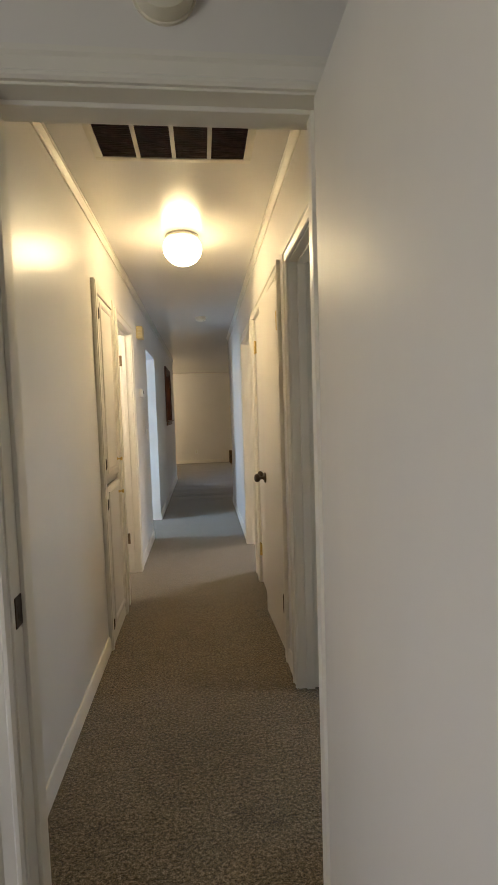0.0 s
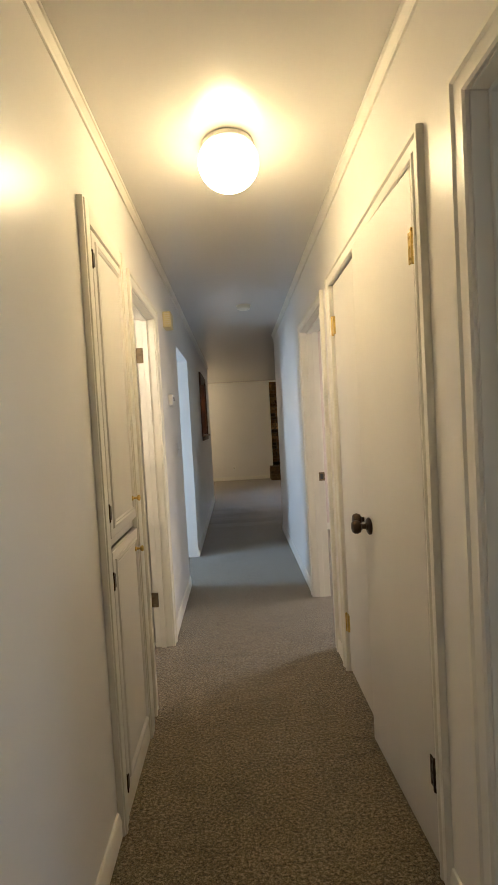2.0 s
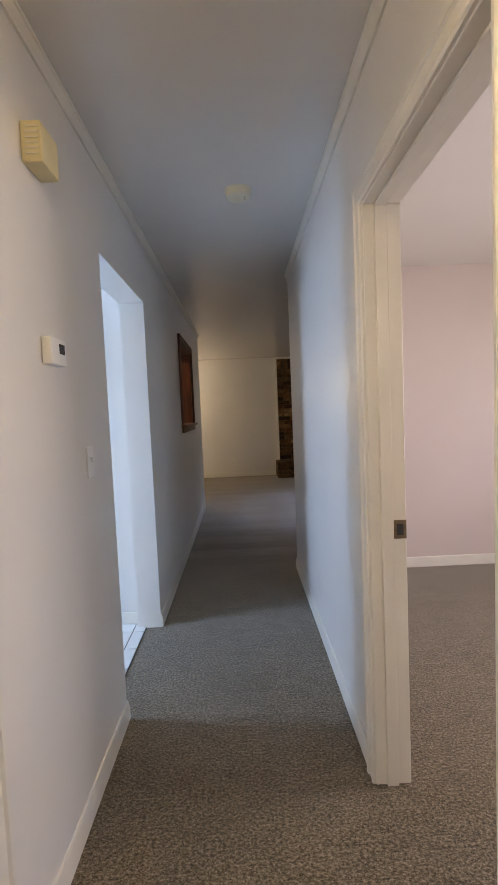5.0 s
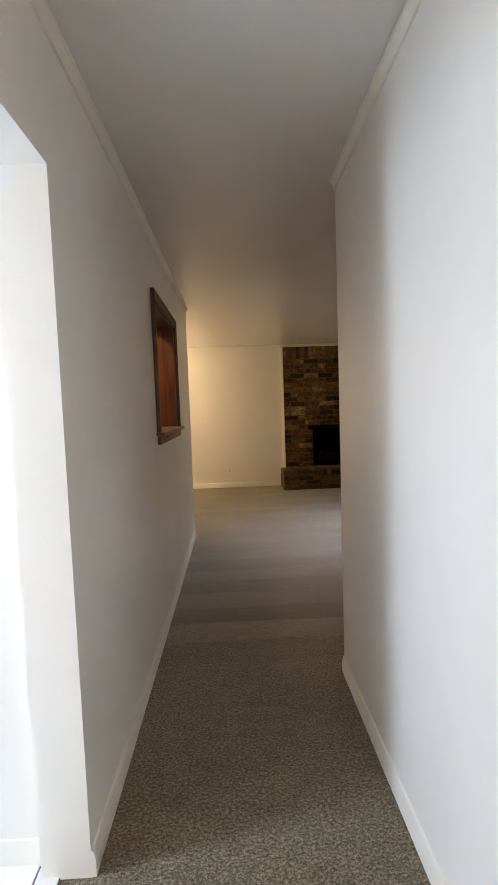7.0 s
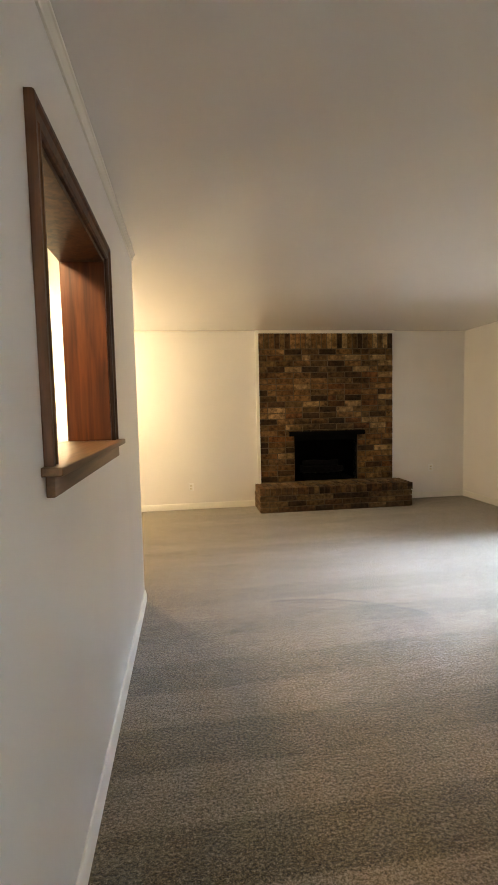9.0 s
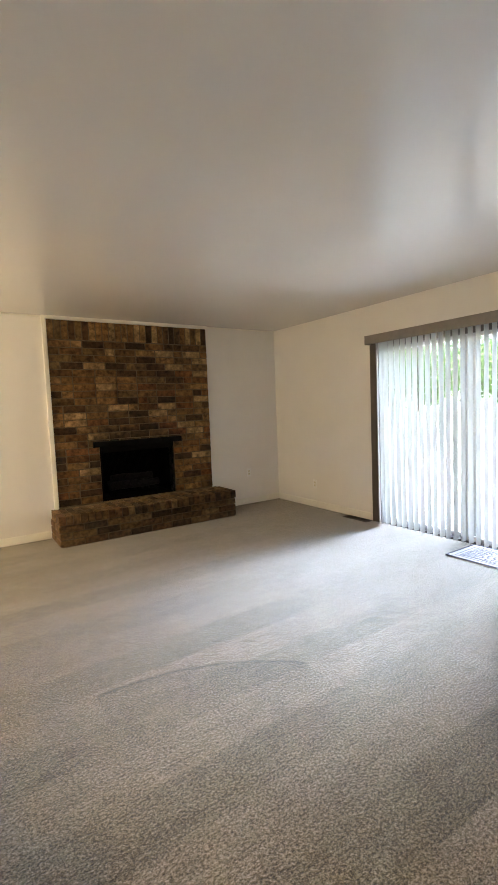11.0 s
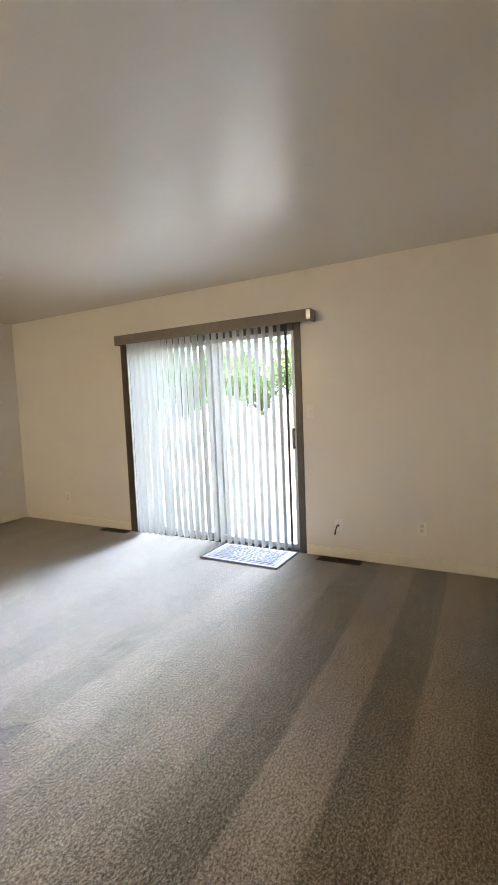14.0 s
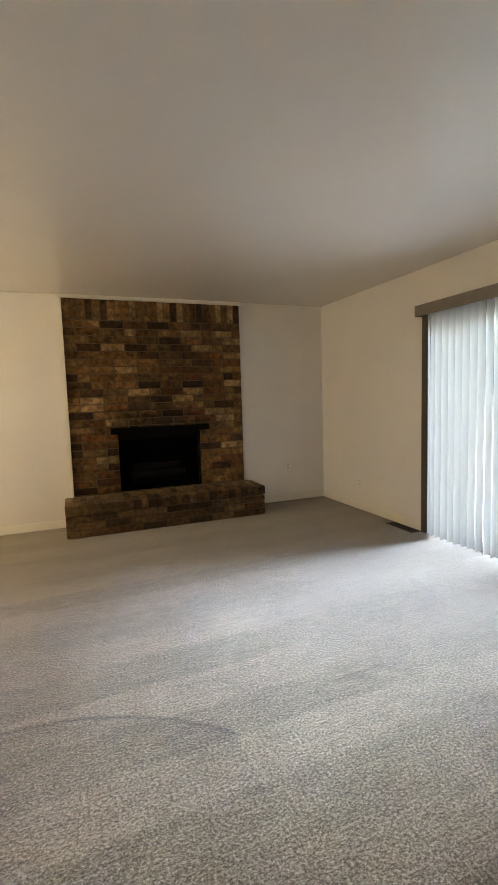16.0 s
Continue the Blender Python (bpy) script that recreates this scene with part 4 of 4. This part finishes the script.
part("vent_void", boxes((x0 + 0.038, x1 - 0.038, y0 + 0.038, y1 - 0.038, zt - 0.001, zt)), DARK, cv)
for i in range(28):
    c = y0 + 0.046 + (y1 - y0 - 0.092) * i / 27
    bm = bmesh.new()
    sweep(bm, [[Vector((e, c - 0.0035, zt - 0.011)), Vector((e, c + 0.0010, zt - 0.011)), Vector((e, c + 0.0045, zt - 0.0015)), Vector((e, c, zt - 0.0015))] for e in (x0 + 0.04, x1 - 0.04)])
    part("vent_slat", bm, GRILLE, cv)

# ---- fireplace ----
fp = thing("fireplace", (1.80, 12.55, 0.0), "floor-to-ceiling brown brick fireplace with a black firebox and raised hearth", "fireplace")
FX0, FX1, YB = 0.815, 2.787, 12.752
BX0, BX1, BZ0, BZ1 = 1.31, 2.25, 0.335, 1.035
for x0, x1, z0, z1 in ((FX0, BX0, 0.0, TOP - 0.001), (BX1, FX1, 0.0, TOP - 0.001), (BX0, BX1, BZ1, TOP - 0.001), (BX0, BX1, 0.0, BZ0)):
    part("mortar_bed", boxes((x0, x1, YB + 0.008, YF, z0, z1)), MORTAR, fp, "brown recessed mortar")
bm = boxes((BX0 - 0.02, BX0, YF - 0.01, 13.35, BZ0 - 0.03, BZ1 + 0.03), (BX1, BX1 + 0.02, YF - 0.01, 13.35, BZ0 - 0.03, BZ1 + 0.03), (BX0, BX1, 13.33, 13.35, BZ0 - 0.03, BZ1 + 0.03),
           (BX0, BX1, YF - 0.01, 13.33, BZ0 - 0.03, BZ0), (BX0, BX1, YF - 0.01, 13.33, BZ1, BZ1 + 0.03))
part("firebox", bm, SOOT, fp, "sooty black firebox")
bm = boxes((BX0, BX0 + 0.022, YB + 0.012, YB + 0.03, BZ0, BZ1), (BX1 - 0.022, BX1, YB + 0.012, YB + 0.03, BZ0, BZ1), (BX0 + 0.022, BX1 - 0.022, YB + 0.004, YB + 0.03, BZ1 - 0.12, BZ1), b=0.004)
part("fire_surround", bm, BLACK, fp, "black metal surround")
bm = bmesh.new()
hx0, hx1 = BX0 - 0.075, BX1 + 0.105
sweep(bm, [[Vector((e, YB - 0.001, 0.985)), Vector((e, YB - 0.018, 0.985)), Vector((e, YB - 0.022, 1.005)), Vector((e, YB - 0.018, 1.048)), Vector((e, YB - 0.001, 1.052))] for e in (hx0, hx1)])
part("lintel_bar", bm, BLACK, fp, "black iron lintel bar")
part("fire_screen", boxes(*[(BX0 + 0.035 + 0.0145 * i, BX0 + 0.0365 + 0.0145 * i, YB + 0.034, YB + 0.036, BZ0, BZ1 - 0.09) for i in range(60)]), BLACK, fp, "fine black mesh fire screen")
gr = part("log_grate", boxes(*[(1.50 + 0.09 * i, 1.515 + 0.09 * i, 12.90, 13.20, 0.40, 0.415) for i in range(7)], (1.48, 2.08, 12.92, 12.935, 0.385, 0.40), (1.48, 2.08, 13.16, 13.175, 0.385, 0.40),
                             *[(a, a + 0.015, c, c + 0.015, 0.335, 0.39) for a in (1.50, 2.04) for c in (12.92, 13.16)], b=0.002), BLACK, fp, "black iron log grate")
for k, (ya, za, r) in enumerate(((12.97, 0.465, 0.048), (13.10, 0.470, 0.052), (13.03, 0.555, 0.045))):
    part("log", tube([(1.46 + 0.02 * k, ya, za), (1.64, ya + 0.01, za + 0.006), (1.86, ya - 0.008, za - 0.003), (2.10 - 0.03 * k, ya + 0.012, za + 0.004)], [r, r * 1.05, r * 0.97, r * 0.9], 12), BARK_LOG, gr, "charred log")

# ---- pass-through surroundings and outdoors ----
ground = solid("ground", boxes((-120, 160, -120, 140, -0.40, -0.16)), LAWN, "sunlit lawn reaching to the distance", "ground")
solid("patio", boxes((4.075, 13.6, 3.0, 24.0, -0.159, -0.04), b=0.01), CONCRETE, "pale bright concrete patio outside the door", "pavement")

fe = thing("fence", (14.0, 14.0, -0.16), "pale weathered board fence behind the patio", "fence")
for i in range(9):
    y = 4.0 + 2.4 * i
    part("post", boxes((13.98, 14.07, y - 0.045, y + 0.045, -0.158, 1.10), b=0.006), FENCE, fe)
for z in (0.15, 0.80):
    part("rail", boxes((13.94, 13.98, 3.9, 23.4, z, z + 0.09), b=0.004), FENCE, fe)
board_mesh = mesh_of("board", boxes((-0.010, 0.010, -0.068, 0.068, 0, 1.06), b=0.003), FENCE)
for i in range(130):
    o = under(new("board", board_mesh), fe)
    o.matrix_basis = pose(13.93 + rng.uniform(-0.003, 0.003), 3.95 + 0.149 * i, -0.12 + rng.uniform(-0.01, 0.01), 0, rng.uniform(-0.4, 0.4), 0)


def tree(at, height, spread, seed, leaves):
    r = random.Random(seed)
    x, y = at
    t = thing("tree", (x, y, -0.16), "leafy green garden tree behind the fence", "tree", group="garden trees")
    top = height * 0.62
    trunk = tube([(x, y, -0.2), (x + 0.05, y, 0.6), (x - 0.08, y + 0.1, 1.6), (x + 0.05, y + 0.05, top)], [0.20, 0.15, 0.12, 0.06], 10)
    tips = []
    for i in range(11):
        a, h0 = r.uniform(0, 6.28), r.uniform(0.9, top * 0.9)
        L = spread * r.uniform(0.55, 1.0)
        p = [(x, y, h0), (x + L * 0.4 * math.cos(a), y + L * 0.4 * math.sin(a), h0 + L * 0.30), (x + L * math.cos(a), y + L * math.sin(a), h0 + L * r.uniform(0.3, 0.9))]
        b = tube(p, [0.06, 0.035, 0.010], 6)
        me = bpy.data.meshes.new("tmp")
        b.to_mesh(me)
        b.free()
        trunk.from_mesh(me)
        bpy.data.meshes.remove(me)
        tips += [Vector(p[1]), Vector(p[2]), (Vector(p[1]) + Vector(p[2])) / 2]
    part("trunk", trunk, BARK, t)
    verts, faces = [], []
    for i in range(leaves):
        c = r.choice(tips) + Vector((r.gauss(0, 0.42), r.gauss(0, 0.42), r.gauss(0.15, 0.36)))
        s = r.uniform(0.05, 0.10)
        q = Euler((r.uniform(-1.2, 1.2), r.uniform(-1.2, 1.2), r.uniform(0, 6.28))).to_quaternion()
        k = len(verts)
        for p in ((-s, 0, 0), (-s * 0.2, s * 0.5, s * 0.12), (s * 1.2, 0, 0), (-s * 0.2, -s * 0.5, s * 0.12)):
            verts.append(c + q @ Vector(p))
        faces += [(k, k + 1, k + 2), (k, k + 2, k + 3)]
    me = bpy.data.meshes.new("crown")
    me.from_pydata(verts, [], faces)
    me.materials.append(LEAF)
    under(new("crown", me), t)


for i, (at, h, s) in enumerate((((17.0, 13.2), 4.4, 2.2), ((18.5, 16.8), 4.8, 2.6), ((17.0, 20.0), 4.2, 2.2), ((19.5, 11.0), 4.8, 2.6), ((22.0, 23.5), 5.2, 3.0))):
    tree(at, h, s, 20 + i, 5200)

ho = thing("house", (30.0, 22.0, -0.16), "pale sided neighbouring house with a grey roof", "house")
part("wall", boxes((28, 36, 14, 34, -0.159, 2.9)), SIDING, ho)
bm = bmesh.new()
sweep(bm, [[Vector((27.4, e, 2.85)), Vector((36.6, e, 2.85)), Vector((32, e, 5.2))] for e in (13.4, 34.6)])
part("roof", bm, ROOF, ho)
for y in (17.0, 21.5, 27.0, 31.0):
    w = part("window", boxes((27.96, 28.02, y - 0.6, y + 0.6, 0.9, 2.1), b=0.01), WHITEPL, ho, "white framed window")
    part("pane", boxes((27.945, 27.962, y - 0.52, y + 0.52, 0.98, 2.02)), SLOT, w, "dark window pane")

# ---- ceiling lamps of the side rooms ----
for at, lab in (((-1.20, 3.43, H), "small glass ceiling lamp in the bathroom"), ((-1.02, 8.0, H), "small glass ceiling lamp in the kitchen"), ((-2.0, 11.9, H), "small hanging lamp in the dining room")):
    t = thing("room_lamp", at, lab, "ceiling lamp")
    m = pose(*at)
    drop = -0.30 if at[1] > 9 else -0.10
    part("lamp_base", lathe([(0, -0.001), (0.06, -0.001), (0.06, -0.02), (0.012, -0.03), (0.010, drop), (0, drop)], m, 24), BRASS, t)

# ---- floor tiles ----


def tiled(name, x_edges, y_edges, label):
    f = thing(name, (x_edges[0], y_edges[0], 0.0), label, "tile floor", "structure")
    part("grout_bed", boxes((min(x_edges), max(x_edges), min(y_edges), max(y_edges), 0.0005, 0.0045)), GROUT, f, "dark grout")
    shared = {}
    for xa, xb in zip(x_edges, x_edges[1:]):
        for ya, yb in zip(y_edges, y_edges[1:]):
            key = (round(xb - xa, 3), round(yb - ya, 3))
            if key not in shared:
                shared[key] = mesh_of("tile", boxes((-key[0] / 2 + 0.003, key[0] / 2 - 0.003, -key[1] / 2 + 0.003, key[1] / 2 - 0.003, 0.0, 0.006), b=0.0015), TILE)
            o = under(new("tile", shared[key]), f)
            o.matrix_basis = pose((xa + xb) / 2, (ya + yb) / 2, 0.003 + rng.uniform(-0.0004, 0.0004))


tiled("foyer_floor", [-2.98, -2.82, -2.61, -2.40, -2.19, -1.98, -1.77, -1.56, -1.35, -1.14, -0.93, -0.72, -0.645], [5.052, 5.07, 5.28, 5.49, 5.70, 5.91, 6.028], "white square floor tiles with dark grout")
tiled("bath_floor", [-2.42, -2.21, -2.00, -1.79, -1.58, -1.37, -1.16, -0.95, -0.74, -0.66], [3.375, 3.58, 3.79, 4.00, 4.072], "white square bathroom floor tiles")

# ---- bricks ----


def brick_mesh(name, l, h, d, mat, seed):
    r = random.Random(seed)
    bm = boxes((-l / 2, l / 2, 0, d, -h / 2, h / 2), b=0.004)
    for v in bm.verts:
        v.co += Vector((r.uniform(-1, 1), r.uniform(-1, 1), r.uniform(-1, 1))) * 0.0016
    return mesh_of(name, bm, mat)


stretcher = [brick_mesh("brick", 0.240, 0.071, 0.024, BRICK, s) for s in range(4)]
header = [brick_mesh("brick", 0.112, 0.071, 0.024, BRICK, 10 + s) for s in range(3)]
soldier = [brick_mesh("brick", 0.064, 0.208, 0.024, BRICK, 20 + s) for s in range(3)]


def lay(a, c, z, parent, y, meshes, base, r):
    """One brick between a and c in a course at height z, cut to length."""
    o = under(new("brick", r.choice(meshes)), parent)
    o.matrix_basis = pose((a + c) / 2, y + r.uniform(-0.004, 0.003), z, r.uniform(-0.6, 0.6), r.uniform(-0.4, 0.4), 0) @ Matrix.Diagonal(((c - a) / base, 1, 1, 1))


def course(x0, x1, z, parent, y, r, first):
    x = x0
    while x < x1 - 0.02:
        short = first or r.random() < 0.22
        first = False
        l = 0.112 if short else 0.240
        if x + l > x1 - 0.06:
            l = x1 - x
        lay(x + 0.001, min(x + l, x1) - 0.001, z, parent, y, header if l < 0.17 else stretcher, 0.112 if l < 0.17 else 0.240, r)
        x += l + 0.011


br = random.Random(5)
for i in range(23):
    z = 0.335 + 0.041 + 0.0818 * i
    odd = i % 2 == 1
    if z < BZ1 - 0.02:
        course(FX0, BX0 - 0.004, z, fp, YB, br, odd)
        course(BX1 + 0.004, FX1, z, fp, YB, br, not odd)
    else:
        course(FX0, FX1, z, fp, YB, br, odd)
for i in range(26):
    a = FX0 + (FX1 - FX0) * i / 26
    lay(a + 0.005, a + (FX1 - FX0) / 26 - 0.005, TOP - 0.108, fp, YB, soldier, 0.064, br)

HX0, HX1, HY0 = 0.722, 2.850, 12.272
hearth = part("hearth", boxes((HX0 + 0.012, HX1 - 0.012, HY0 + 0.012, YB + 0.006, 0.0, 0.325)), MORTAR, fp, "raised brick hearth")
rowlock = [brick_mesh("brick", 0.064, 0.094, 0.205, HEARTH, 40 + s) for s in range(3)]
hfront = [brick_mesh("brick", 0.240, 0.064, 0.024, HEARTH, 50 + s) for s in range(3)]
n_row = 29
pitch = (HX1 - HX0 + 0.012) / n_row
for i in range(n_row):
    for k in range(2):
        o = new("brick", br.choice(rowlock))
        o.parent = hearth
        o.matrix_basis = pose(HX0 - 0.006 + pitch * (i + 0.5), HY0 - 0.012 + 0.215 * k, 0.285 + br.uniform(-0.002, 0.002), br.uniform(-0.4, 0.4), 0, br.uniform(-0.6, 0.6)) @ Matrix.Diagonal(((pitch - 0.009) / 0.064, 1, 1, 1))
for i in range(3):
    z = 0.040 + 0.0755 * i
    x = HX0 - (0.12 if i % 2 else 0)
    while x < HX1 - 0.02:
        a, c = max(x, HX0), min(x + 0.240, HX1)
        if c - a > 0.03:
            o = new("brick", br.choice(hfront))
            o.parent = hearth
            o.matrix_basis = pose((a + c) / 2, HY0 + br.uniform(-0.002, 0.002), z, 0, br.uniform(-0.4, 0.4), 0) @ Matrix.Diagonal(((c - a) / 0.240, 1, 1, 1))
        x += 0.251
    for xs, sg in ((HX0, -90), (HX1, 90)):
        for k in range(2):
            o = new("brick", br.choice(hfront))
            o.parent = hearth
            o.matrix_basis = pose(xs, HY0 + 0.024 + 0.118 + 0.232 * k, z, 0, 0, sg) @ Matrix.Diagonal((0.94, 1, 1, 1))
